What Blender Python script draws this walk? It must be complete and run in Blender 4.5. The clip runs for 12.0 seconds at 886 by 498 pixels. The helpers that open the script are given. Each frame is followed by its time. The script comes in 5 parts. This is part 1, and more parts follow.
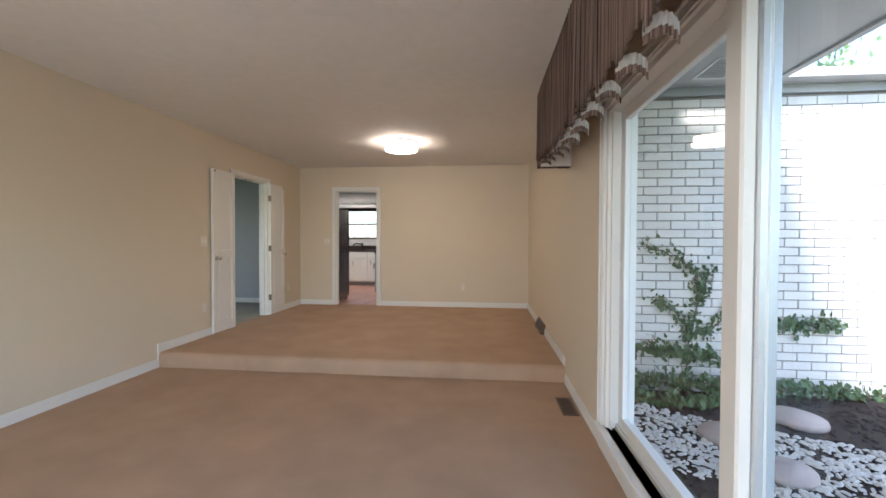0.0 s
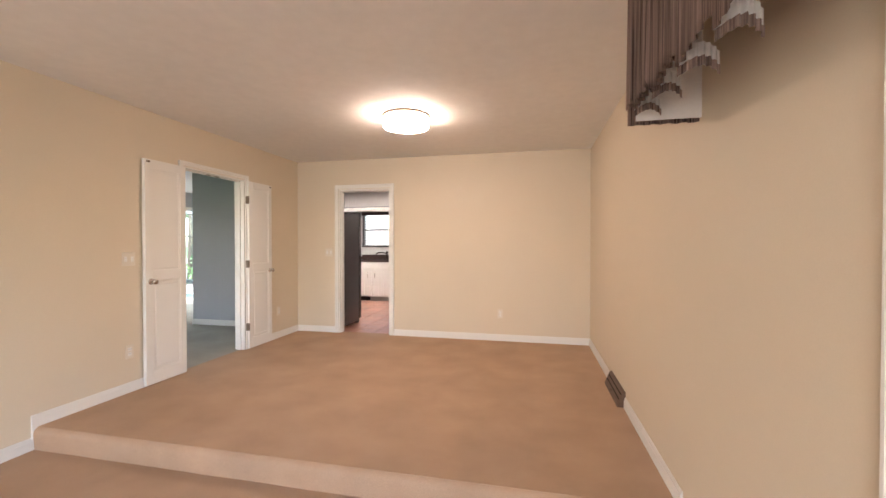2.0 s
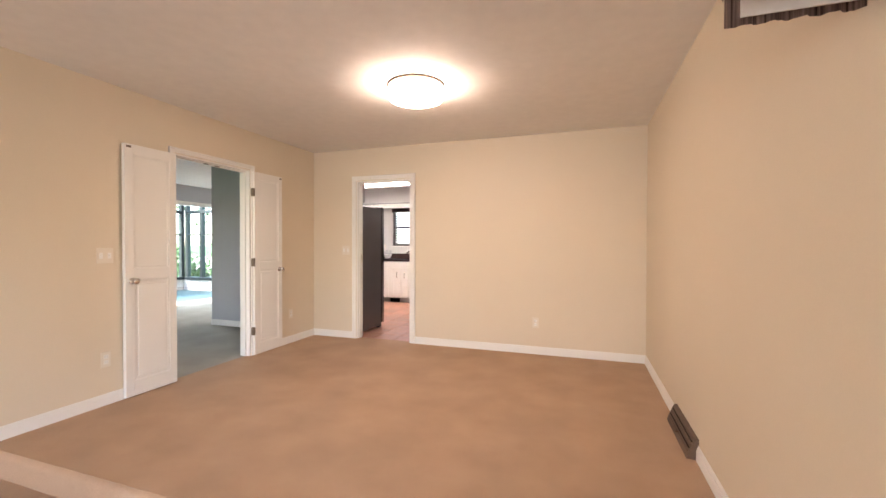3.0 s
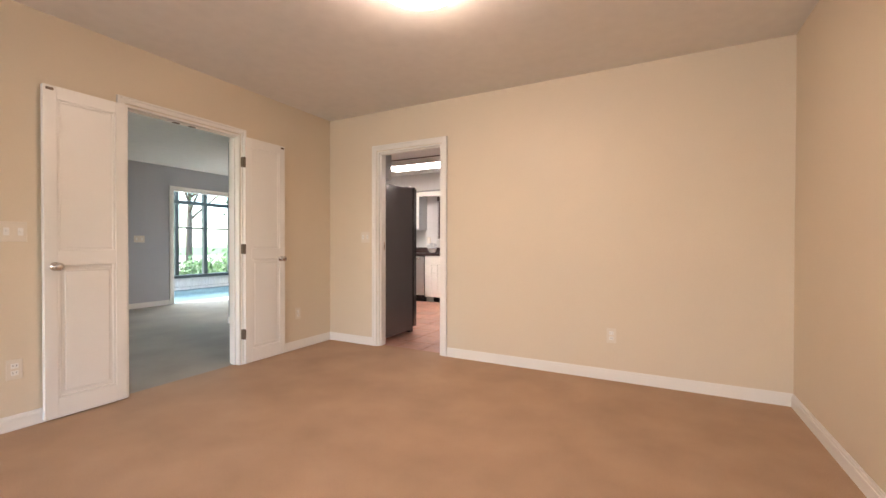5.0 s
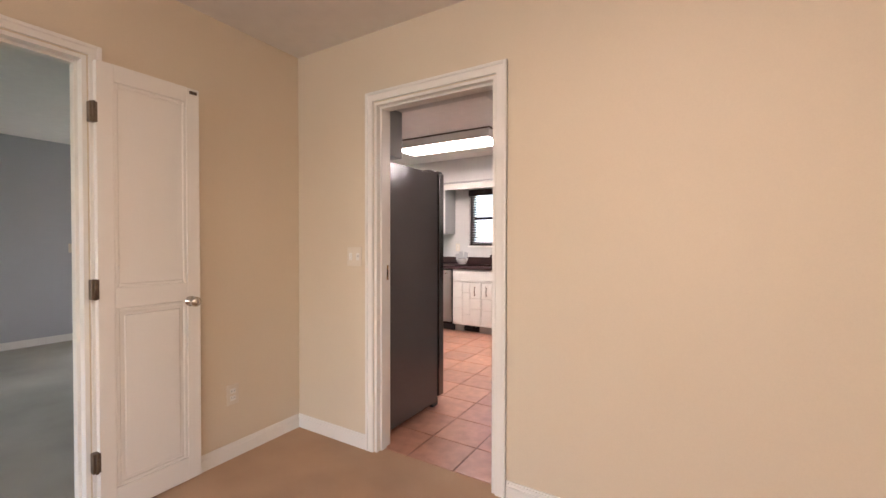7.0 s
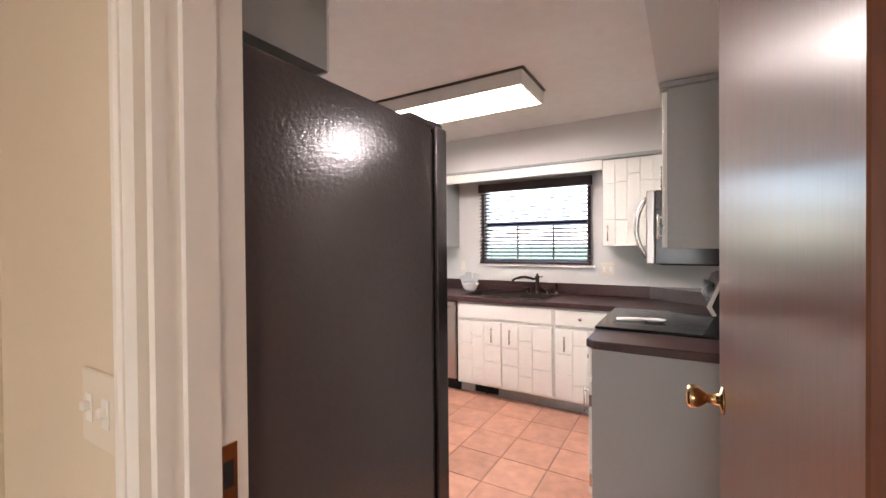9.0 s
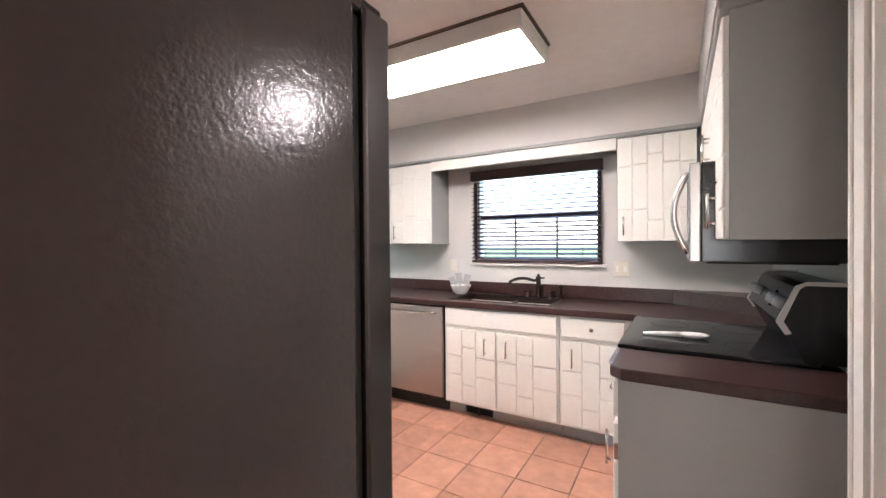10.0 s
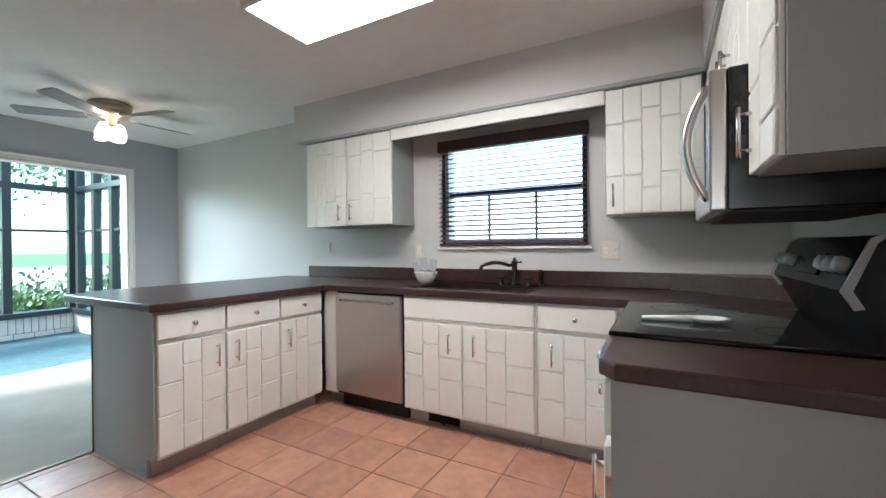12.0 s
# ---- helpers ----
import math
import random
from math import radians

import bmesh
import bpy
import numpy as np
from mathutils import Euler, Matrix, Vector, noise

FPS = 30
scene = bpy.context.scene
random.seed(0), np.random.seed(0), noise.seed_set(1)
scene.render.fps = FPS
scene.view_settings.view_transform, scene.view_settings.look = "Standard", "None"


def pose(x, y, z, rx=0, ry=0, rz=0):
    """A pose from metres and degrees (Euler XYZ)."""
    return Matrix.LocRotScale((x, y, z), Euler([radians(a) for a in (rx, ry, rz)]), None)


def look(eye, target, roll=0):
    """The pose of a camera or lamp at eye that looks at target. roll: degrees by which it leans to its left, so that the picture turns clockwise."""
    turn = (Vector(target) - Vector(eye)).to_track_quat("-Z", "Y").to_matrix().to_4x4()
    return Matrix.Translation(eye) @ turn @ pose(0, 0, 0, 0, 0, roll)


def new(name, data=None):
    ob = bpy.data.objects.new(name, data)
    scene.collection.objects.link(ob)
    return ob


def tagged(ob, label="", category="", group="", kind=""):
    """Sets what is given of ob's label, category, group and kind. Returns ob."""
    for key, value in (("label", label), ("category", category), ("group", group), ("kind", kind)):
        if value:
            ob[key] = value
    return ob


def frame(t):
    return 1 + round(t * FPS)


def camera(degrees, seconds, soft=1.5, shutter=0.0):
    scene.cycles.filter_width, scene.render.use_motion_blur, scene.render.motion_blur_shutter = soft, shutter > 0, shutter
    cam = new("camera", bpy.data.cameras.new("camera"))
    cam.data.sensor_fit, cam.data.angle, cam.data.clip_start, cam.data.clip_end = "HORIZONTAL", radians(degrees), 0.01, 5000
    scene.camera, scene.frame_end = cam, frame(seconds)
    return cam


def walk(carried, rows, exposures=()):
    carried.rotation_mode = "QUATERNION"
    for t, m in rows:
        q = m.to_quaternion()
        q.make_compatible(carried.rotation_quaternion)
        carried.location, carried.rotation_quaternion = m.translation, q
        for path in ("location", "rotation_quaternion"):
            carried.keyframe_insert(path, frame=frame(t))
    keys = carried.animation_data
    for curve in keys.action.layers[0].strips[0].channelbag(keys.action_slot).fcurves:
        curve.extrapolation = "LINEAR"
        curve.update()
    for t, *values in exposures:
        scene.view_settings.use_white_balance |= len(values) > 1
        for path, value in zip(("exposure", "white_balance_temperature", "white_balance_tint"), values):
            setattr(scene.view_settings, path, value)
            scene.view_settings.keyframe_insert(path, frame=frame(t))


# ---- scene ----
cam = camera(95.2, 12.0)
PATH = [
    (0, (0.067, -0.05, 1.14), (-0.137, 1.939, 1.101), 0.2),
    (0.5, (0.053, 0.407, 1.194), (-0.147, 2.397, 1.153), 0.1),
    (1, (0.077, 0.843, 1.22), (-0.148, 2.83, 1.184), 0.1),
    (1.5, (0.099, 1.26, 1.241), (-0.22, 3.234, 1.216), 0.0),
    (2, (0.116, 1.641, 1.256), (-0.319, 3.593, 1.232), -0.0),
    (2.5, (0.145, 2.002, 1.244), (-0.409, 3.924, 1.22), 0.1),
    (3, (0.176, 2.339, 1.221), (-0.471, 4.232, 1.197), 0.1),
    (5, (0.008, 3.506, 1.057), (-0.925, 5.275, 1.038), 0.1),
    (5.5, (-0.181, 3.886, 1.061), (-1.195, 5.609, 1.036), 0.2),
    (6, (-0.402, 4.262, 1.086), (-1.433, 5.976, 1.058), 0.3),
    (6.5, (-0.689, 4.679, 1.177), (-1.72, 6.392, 1.147), 0.1),
    (7, (-1.018, 5.117, 1.223), (-2.05, 6.83, 1.193), 0.1),
    (7.2, (-1.087, 5.35, 1.219), (-2.181, 7.024, 1.193), -0.0),
    (8.8, (-1.916, 6.49, 1.372), (-2.935, 8.211, 1.343), 0.0),
    (9, (-1.97, 6.666, 1.383), (-2.993, 8.385, 1.363), -0.5),
    (9.5, (-2.079, 6.96, 1.375), (-3.101, 8.679, 1.356), -0.4),
    (10, (-2.169, 7.203, 1.349), (-3.183, 8.927, 1.328), -0.5),
    (10.5, (-2.215, 7.397, 1.295), (-3.218, 9.127, 1.28), -0.5),
    (11, (-2.23, 7.539, 1.245), (-3.218, 9.277, 1.236), -0.5),
    (11.5, (-2.241, 7.656, 1.198), (-3.219, 9.401, 1.193), -0.5),
    (12, (-2.249, 7.735, 1.179), (-3.213, 9.487, 1.17), -0.5),
]
EXPOSURES = [(0.0, 2.25, 6000, 10), (0.5, 2.5, 6150, 11), (1.5, 2.8, 6500, 16), (2.5, 3.1, 6700, 20), (5.5, 2.92, 6750, 20), (7.0, 2.88, 6650, 22), (9.0, 2.98, 6500, 19), (10.5, 2.87, 6200, 15), (12.0, 2.42, 5850, 8)]
walk(cam, [(t, look(eye, target, roll)) for t, eye, target, roll in PATH], EXPOSURES)

# ---- light ----
world = bpy.data.worlds.new("world")
scene.world = world
world.use_nodes = True
wn = world.node_tree.nodes
sky = wn.new("ShaderNodeTexSky")
sky.sky_type, sky.sun_disc = "NISHITA", False
sky.sun_elevation, sky.sun_rotation = radians(46), radians(204)
world.node_tree.links.new(sky.outputs[0], wn["Background"].inputs[0])
wn["Background"].inputs[1].default_value = 0.15
sun = new("sun", bpy.data.lights.new("sun", "SUN"))
sun.data.energy, sun.data.angle, sun.data.color = 3.0, radians(14), (1.0, 0.95, 0.88)
sun.matrix_world = look((-3.5, -8, 9), (0, 0, 0))
CEILING_LAMP, KITCHEN_LAMP, FAN_LAMP, PANTRY_LAMP = 6.4, 5.6, 30.0, 55.0
# area lamp outside the unseen front window, added to brighten the living room
front = new("added_front_daylight", bpy.data.lights.new("added_front_daylight", "AREA"))
front.data.shape, front.data.size, front.data.size_y = "RECTANGLE", 2.4, 1.8
front.data.energy, front.data.color = 19.0, (0.86, 0.93, 1.0)
front.matrix_world = look((-1.45, -2.78, 1.15), (-1.45, 0, 1.05))
# fill lamp added under the sunroom roof, aimed sideways to brighten ceiling and peninsula
sunroom_fill = new("sunroom_fill_daylight", bpy.data.lights.new("sunroom_fill_daylight", "AREA"))
sunroom_fill.data.shape, sunroom_fill.data.size, sunroom_fill.data.size_y = "RECTANGLE", 4.4, 0.36
sunroom_fill.data.energy, sunroom_fill.data.color = 55.0, (0.80, 0.98, 1.0)
sunroom_fill.matrix_world = look((-8.6, 7.7, 2.42), (-5.0, 8.8, 2.0))


# ---- materials ----
def material(name, color, rough=0.5, metal=0.0, vary=0.12, fine=60.0, coarse=3.0, bump=0.0, bump_scale=None, spec=0.5,
             tone=None, island=0.0, coat=0.0, stretch=None, anis=0.0):
    """A surface with fine grain and coarse patches of tone, and a fine relief."""
    m = bpy.data.materials.new(name)
    m.use_nodes = True
    nt = m.node_tree
    n, link = nt.nodes, nt.links.new
    b = n["Principled BSDF"]
    co = n.new("ShaderNodeNewGeometry")
    src = co.outputs["Position"]
    if stretch:
        mp = n.new("ShaderNodeMapping")
        mp.inputs["Scale"].default_value = stretch
        link(src, mp.inputs[0])
        src = mp.outputs[0]
    f, c = n.new("ShaderNodeTexNoise"), n.new("ShaderNodeTexNoise")
    for node, sc, det in ((f, fine, 4), (c, coarse, 5)):
        node.inputs["Scale"].default_value, node.inputs["Detail"].default_value = sc, det
        link(src, node.inputs["Vector"])
    mixn = n.new("ShaderNodeMath")
    mixn.operation = "MULTIPLY_ADD"
    link(f.outputs[0], mixn.inputs[0])
    mixn.inputs[1].default_value = 0.5
    half = n.new("ShaderNodeMath")
    half.operation = "MULTIPLY"
    half.inputs[1].default_value = 0.5
    link(c.outputs[0], half.inputs[0])
    link(half.outputs[0], mixn.inputs[2])
    fac = mixn.outputs[0]
    if island:
        oi = n.new("ShaderNodeObjectInfo")
        add = n.new("ShaderNodeMath")
        add.operation = "MULTIPLY_ADD"
        link(oi.outputs["Random"], add.inputs[0])
        add.inputs[1].default_value = island
        link(fac, add.inputs[2])
        fac = add.outputs[0]
    ramp = n.new("ShaderNodeMapRange")
    ramp.inputs[1].default_value, ramp.inputs[2].default_value = 0.3, 0.7 + island
    link(fac, ramp.inputs[0])
    mix = n.new("ShaderNodeMix")
    mix.data_type = "RGBA"
    link(ramp.outputs[0], mix.inputs[0])
    lo = [x * (1 - vary) for x in color]
    hi = [min(1, x * (1 + vary)) for x in color] if tone is None else tone
    mix.inputs[6].default_value, mix.inputs[7].default_value = (*lo, 1), (*hi, 1)
    link(mix.outputs[2], b.inputs["Base Color"])
    rr = n.new("ShaderNodeMapRange")
    rr.inputs[3].default_value, rr.inputs[4].default_value = max(0.02, rough * 0.85), min(1, rough * 1.15)
    link(c.outputs[0], rr.inputs[0])
    link(rr.outputs[0], b.inputs["Roughness"])
    b.inputs["Metallic"].default_value = metal
    b.inputs["Specular IOR Level"].default_value = spec
    b.inputs["Coat Weight"].default_value = coat
    b.inputs["Coat Roughness"].default_value = 0.22
    b.inputs["Anisotropic"].default_value = anis
    if bump:
        bn = n.new("ShaderNodeBump")
        bn.inputs["Strength"].default_value, bn.inputs["Distance"].default_value = bump, 0.004
        h = f
        if bump_scale:
            h = n.new("ShaderNodeTexNoise")
            h.inputs["Scale"].default_value, h.inputs["Detail"].default_value = bump_scale, 3
            link(src, h.inputs["Vector"])
        link(h.outputs[0], bn.inputs["Height"])
        link(bn.outputs[0], b.inputs["Normal"])
    return m


def glow(name, color, strength):
    m = bpy.data.materials.new(name)
    m.use_nodes = True
    b = m.node_tree.nodes["Principled BSDF"]
    b.inputs["Base Color"].default_value = (0.8, 0.8, 0.8, 1)
    b.inputs["Emission Color"].default_value = (*color, 1)
    b.inputs["Emission Strength"].default_value = strength
    return m


def glass_material(name, tint=(1, 1, 1), rough=0.0):
    m = bpy.data.materials.new(name)
    m.use_nodes = True
    nt = m.node_tree
    n = nt.nodes
    n.remove(n["Principled BSDF"])
    tr, gl, mx, fr = (n.new("ShaderNode" + k) for k in ("BsdfTransparent", "BsdfGlossy", "MixShader", "Fresnel"))
    tr.inputs[0].default_value = (*tint, 1)
    gl.inputs["Roughness"].default_value = rough
    fr.inputs[0].default_value = 1.5
    nt.links.new(fr.outputs[0], mx.inputs[0])
    nt.links.new(tr.outputs[0], mx.inputs[1])
    nt.links.new(gl.outputs[0], mx.inputs[2])
    nt.links.new(mx.outputs[0], n["Material Output"].inputs[0])
    return m


CREAM = material("cream_wall_paint", (0.66, 0.565, 0.435), 0.6, vary=0.03, fine=180, coarse=1.5, bump=0.06, bump_scale=220)
GREY = material("grey_wall_paint", (0.42, 0.43, 0.46), 0.6, vary=0.03, fine=180, coarse=1.5, bump=0.06, bump_scale=220)
KITCHEN = material("pale_grey_wall_paint", (0.60, 0.585, 0.565), 0.55, vary=0.03, fine=180, coarse=1.5, bump=0.06, bump_scale=220)
CEIL = material("ceiling_paint", (0.76, 0.73, 0.70), 0.8, vary=0.05, fine=12, coarse=0.9, bump=0.15, bump_scale=90)
WHITE = material("white_trim_paint", (0.78, 0.76, 0.72), 0.35, vary=0.012, fine=90, coarse=2, bump=0.012, bump_scale=150)
CABINET = material("white_cabinet_paint", (0.80, 0.79, 0.74), 0.38, vary=0.015, fine=60, coarse=2, bump=0.015, bump_scale=120)
# grey-white cabinet sides; shade away from the lamp is mixed into this colour
SIDEPANEL_SHADED = material("shaded_cabinet_side_paint", (0.34, 0.345, 0.335), 0.4, vary=0.03, fine=60, coarse=4, bump=0.03, bump_scale=120)
TOEKICK = material("grey_toe_kick", (0.38, 0.37, 0.35), 0.5, vary=0.08, fine=40, coarse=5)
CARPET = material("tan_carpet", (0.48, 0.33, 0.225), 0.95, vary=0.17, fine=200, coarse=2.8, bump=0.7, bump_scale=420, spec=0.1)
CARPET_GREY = material("grey_carpet", (0.40, 0.37, 0.32), 0.95, vary=0.24, fine=260, coarse=2.0, bump=0.7, bump_scale=420, spec=0.1)
TILE = material("terracotta_tile", (0.50, 0.255, 0.175), 0.32, vary=0.36, fine=16, coarse=7, bump=0.08, bump_scale=30, island=0.25)
GROUT = material("tile_grout", (0.24, 0.17, 0.14), 0.85, vary=0.15, fine=120, coarse=6, bump=0.3)
COUNTER = material("brown_laminate", (0.046, 0.021, 0.019), 0.3, vary=0.45, fine=350, coarse=40, bump=0.03)
STEEL = material("brushed_steel", (0.50, 0.47, 0.45), 0.33, 1.0, vary=0.03, fine=60, coarse=0.4, stretch=(0.3, 0.3, 6))
STEEL_DOOR = material("fridge_door_steel", (0.17, 0.16, 0.158), 0.24, 1.0, vary=0.03, fine=20, coarse=2, stretch=(6, 6, 1))
CHROME = material("satin_nickel", (0.62, 0.58, 0.54), 0.22, 1.0, vary=0.05)
SILVERKNOB = material("silver_knob_plastic", (0.55, 0.54, 0.53), 0.4, 0.3, vary=0.04)
BRASS = material("polished_brass", (0.72, 0.47, 0.22), 0.2, 1.0, vary=0.06)
HINGE = material("aged_bronze", (0.16, 0.12, 0.09), 0.4, 0.9, vary=0.2)
FRIDGE = material("textured_grey_enamel", (0.085, 0.073, 0.072), 0.15, vary=0.06, fine=80, coarse=3, bump=0.2, bump_scale=105, spec=0.6)
BLACK = material("black_enamel", (0.012, 0.012, 0.013), 0.22, vary=0.2)
RUBBER = material("black_rubber", (0.012, 0.011, 0.011), 0.7, vary=0.2)
BLACKGLASS = material("black_glass", (0.008, 0.008, 0.009), 0.06, vary=0.1)
BRONZE = material("oil_rubbed_bronze", (0.035, 0.024, 0.020), 0.32, 0.8, vary=0.3)
BLINDWOOD = material("dark_wood_slats", (0.075, 0.042, 0.038), 0.4, vary=0.25, fine=40, coarse=5, stretch=(0.2, 4, 4))
DOORWOOD = material("varnished_brown_wood", (0.15, 0.048, 0.022), 0.3, vary=0.3, fine=25, coarse=3, stretch=(8, 8, 0.5), coat=0.4)
PORCELAIN = material("white_porcelain", (0.80, 0.79, 0.77), 0.12, vary=0.02)
PLASTIC = material("ivory_plastic", (0.70, 0.63, 0.53), 0.35, vary=0.03)
GREYPLASTIC = material("grey_silicone", (0.42, 0.42, 0.43), 0.5, vary=0.05)
VENT = material("brown_vent_metal", (0.13, 0.085, 0.06), 0.45, 0.3, vary=0.15)
DARK = material("dark_void", (0.012, 0.010, 0.010), 0.9, vary=0.2)
FABRIC = material("brown_stripe_fabric", (0.055, 0.024, 0.020), 0.85, vary=0.5, fine=22, coarse=11, stretch=(7, 7, 0.05), bump=0.3, bump_scale=400, tone=(0.56, 0.40, 0.33), spec=0.2)
LINING = material("pale_lining", (0.72, 0.69, 0.66), 0.85, vary=0.05, spec=0.2)
BRICKWHITE = material("white_painted_brick", (0.70, 0.67, 0.63), 0.7, vary=0.12, fine=45, coarse=5, bump=0.4, island=0.2)
MORTAR = material("brick_mortar", (0.27, 0.24, 0.21), 0.9, vary=0.2, fine=90, coarse=6, bump=0.4)
MULCH = material("dark_mulch", (0.030, 0.021, 0.018), 0.95, vary=0.5, fine=30, coarse=5, bump=0.9)
PEBBLE = material("pale_pebble", (0.62, 0.57, 0.52), 0.7, vary=0.25, fine=20, coarse=5, island=0.3)
STONE = material("stepping_stone", (0.42, 0.34, 0.31), 0.8, vary=0.15, fine=40, coarse=6, bump=0.4)
LEAF = material("ivy_leaf", (0.055, 0.105, 0.04), 0.5, vary=0.35, fine=20, coarse=8, tone=(0.12, 0.19, 0.08))
BUSH = material("garden_leaf", (0.07, 0.13, 0.05), 0.55, vary=0.35, fine=8, coarse=2, tone=(0.16, 0.26, 0.09))
BARK = material("bark", (0.12, 0.09, 0.07), 0.9, vary=0.3, bump=0.6)
GRASS = material("lawn", (0.09, 0.15, 0.05), 0.9, vary=0.3, fine=60, coarse=2, bump=0.5)
SOFFITWOOD = material("grey_soffit_board", (0.42, 0.42, 0.43), 0.6, vary=0.06, fine=30, coarse=3)
FRAMEDARK = material("dark_green_frame", (0.022, 0.030, 0.030), 0.4, vary=0.2)
SUNFLOOR = material("blue_grey_mat", (0.06, 0.12, 0.135), 0.7, vary=0.35, fine=12, coarse=2.5, bump=0.3)
FANWOOD = material("grey_fan_blade", (0.20, 0.185, 0.18), 0.35, vary=0.2, fine=20, coarse=3)
FANMETAL = material("antique_brass_fan", (0.42, 0.35, 0.27), 0.3, 0.9, vary=0.1)
LAMPSHADE = glow("ceiling_lamp_shade", (1.0, 0.82, 0.66), CEILING_LAMP)
TUBE = glow("fluorescent_lens", (1.0, 0.93, 0.86), KITCHEN_LAMP)
BULB = glow("fan_bulb", (1.0, 0.80, 0.58), FAN_LAMP)
GLASS = glass_material("window_glass")
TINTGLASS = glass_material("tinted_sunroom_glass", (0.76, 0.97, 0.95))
PANTRYBULB = glow("pantry_bulb_glass", (1.0, 0.93, 0.88), PANTRY_LAMP)
SHADEGLASS = glow("lit_fan_shade", (1.0, 0.72, 0.48), 0.5)
ALU = material("pale_aluminium_frame", (0.62, 0.65, 0.67), 0.35, 0.4, vary=0.05)


# ---- building helpers ----
def box(bm, x0, x1, y0, y1, z0, z1, bevel=0.0, seg=1):
    x0, x1 = min(x0, x1), max(x0, x1)
    y0, y1 = min(y0, y1), max(y0, y1)
    z0, z1 = min(z0, z1), max(z0, z1)
    m = Matrix.LocRotScale(((x0 + x1) / 2, (y0 + y1) / 2, (z0 + z1) / 2), None, (x1 - x0, y1 - y0, z1 - z0))
    vs = bmesh.ops.create_cube(bm, size=1.0, matrix=m)["verts"]
    if bevel:
        es = list({e for v in vs for e in v.link_edges})
        bmesh.ops.bevel(bm, geom=es, offset=bevel, segments=seg, affect="EDGES", profile=0.5)
    return bm


def blocks(*dims, bevel=0.0, seg=1):
    bm = bmesh.new()
    for d in dims:
        box(bm, *d, bevel=bevel, seg=seg)
    return bm


def lathe(profile, seg=32, at=(0, 0, 0), turn=None):
    """A body of revolution about z; profile holds (radius, height)."""
    bm = bmesh.new()
    rings = []
    for r, z in profile:
        rings.append([bm.verts.new((r * math.cos(2 * math.pi * i / seg), r * math.sin(2 * math.pi * i / seg), z)) for i in range(seg)]
                     if r > 1e-6 else [bm.verts.new((0, 0, z))])
    for a, b in zip(rings, rings[1:]):
        for i in range(seg):
            k = (i + 1) % seg
            if len(a) == 1 and len(b) > 1:
                bm.faces.new((a[0], b[k], b[i]))
            elif len(b) == 1 and len(a) > 1:
                bm.faces.new((a[i], a[k], b[0]))
            elif len(a) > 1:
                bm.faces.new((a[i], a[k], b[k], b[i]))
    bmesh.ops.recalc_face_normals(bm, faces=bm.faces)
    bm.transform(Matrix.Translation(at) @ (turn or Matrix.Identity(4)))
    for f in bm.faces:
        f.smooth = True
    return bm


def tube(points, radius, seg=10):
    """A round bar along a line of points, capped."""
    bm = bmesh.new()
    pts = [Vector(p) for p in points]
    radii = radius if isinstance(radius, (list, tuple)) else [radius] * len(pts)
    rings = []
    for i, p in enumerate(pts):
        d = (pts[min(i + 1, len(pts) - 1)] - pts[max(i - 1, 0)]).normalized()
        u = d.orthogonal().normalized() if i == 0 else (u - d * u.dot(d)).normalized()
        v = d.cross(u)
        rings.append([bm.verts.new(p + radii[i] * (math.cos(2 * math.pi * k / seg) * u + math.sin(2 * math.pi * k / seg) * v)) for k in range(seg)])
    for a, b in zip(rings, rings[1:]):
        for k in range(seg):
            bm.faces.new((a[k], a[(k + 1) % seg], b[(k + 1) % seg], b[k])).smooth = True
    bm.faces.new(rings[0][::-1])
    bm.faces.new(rings[-1])
    return bm


def arc(c, r, a0, a1, u, v, n=12):
    c, u, v = Vector(c), Vector(u), Vector(v)
    return [c + r * (math.cos(radians(a0 + (a1 - a0) * i / n)) * u + math.sin(radians(a0 + (a1 - a0) * i / n)) * v) for i in range(n + 1)]


def merge(*bms):
    out = bms[0]
    for b in bms[1:]:
        me = bpy.data.meshes.new("joined")
        b.to_mesh(me)
        out.from_mesh(me)
        bpy.data.meshes.remove(me)
        b.free()
    return out


def sheet(a, b, z0, z1, y):
    """A thin sheet of glass in the plane y, from a to b, that faces local -y."""
    bm = bmesh.new()
    bm.faces.new([bm.verts.new(p) for p in ((a, y, z0), (b, y, z0), (b, y, z1), (a, y, z1))])
    return bm


def part(name, bm, material_, parent=None, label=""):
    me = bpy.data.meshes.new(name)
    bm.to_mesh(me)
    bm.free()
    me.materials.append(material_)
    ob = new(name, me)
    if parent:
        ob.parent = parent
    return tagged(ob, label)


def setting(name, bm, material_, label, category):
    return tagged(part(name, bm, material_), label, category, kind="structure")


def thing(name, label, category, group="", at=(0, 0, 0)):
    e = new(name)
    e.empty_display_size = 0.05
    return tagged(e, label, category, group)


# ---- plan ----
XL, XR, YF, ZC = -3.225, 0.81, 6.925, 2.438      # dining and living room
STEP, LOW, BACK = 3.72, -0.15, -2.6              # step edge, sunken floor, wall behind
YK = 7.045                                       # kitchen side of the dividing wall
XE, YN = -1.65, 10.58                            # kitchen east and north walls
XW = -7.6                                        # west wall of the grey room
KD0, KD1, KDH = -2.57, -1.81, 2.03               # doorway to the kitchen
DD0, DD1, DDH = 4.95, 5.82, 2.02                 # double doorway on the left wall
W0, W1, WZ0, WZ1 = -1.6, 2.53, 0.0, 1.95         # picture window
SO0, SO1, SOH = 7.63, 10.04, 2.04                # opening to the sunroom
KW0, KW1, KWZ0, KWZ1 = -3.82, -2.70, 1.19, 2.0   # kitchen window

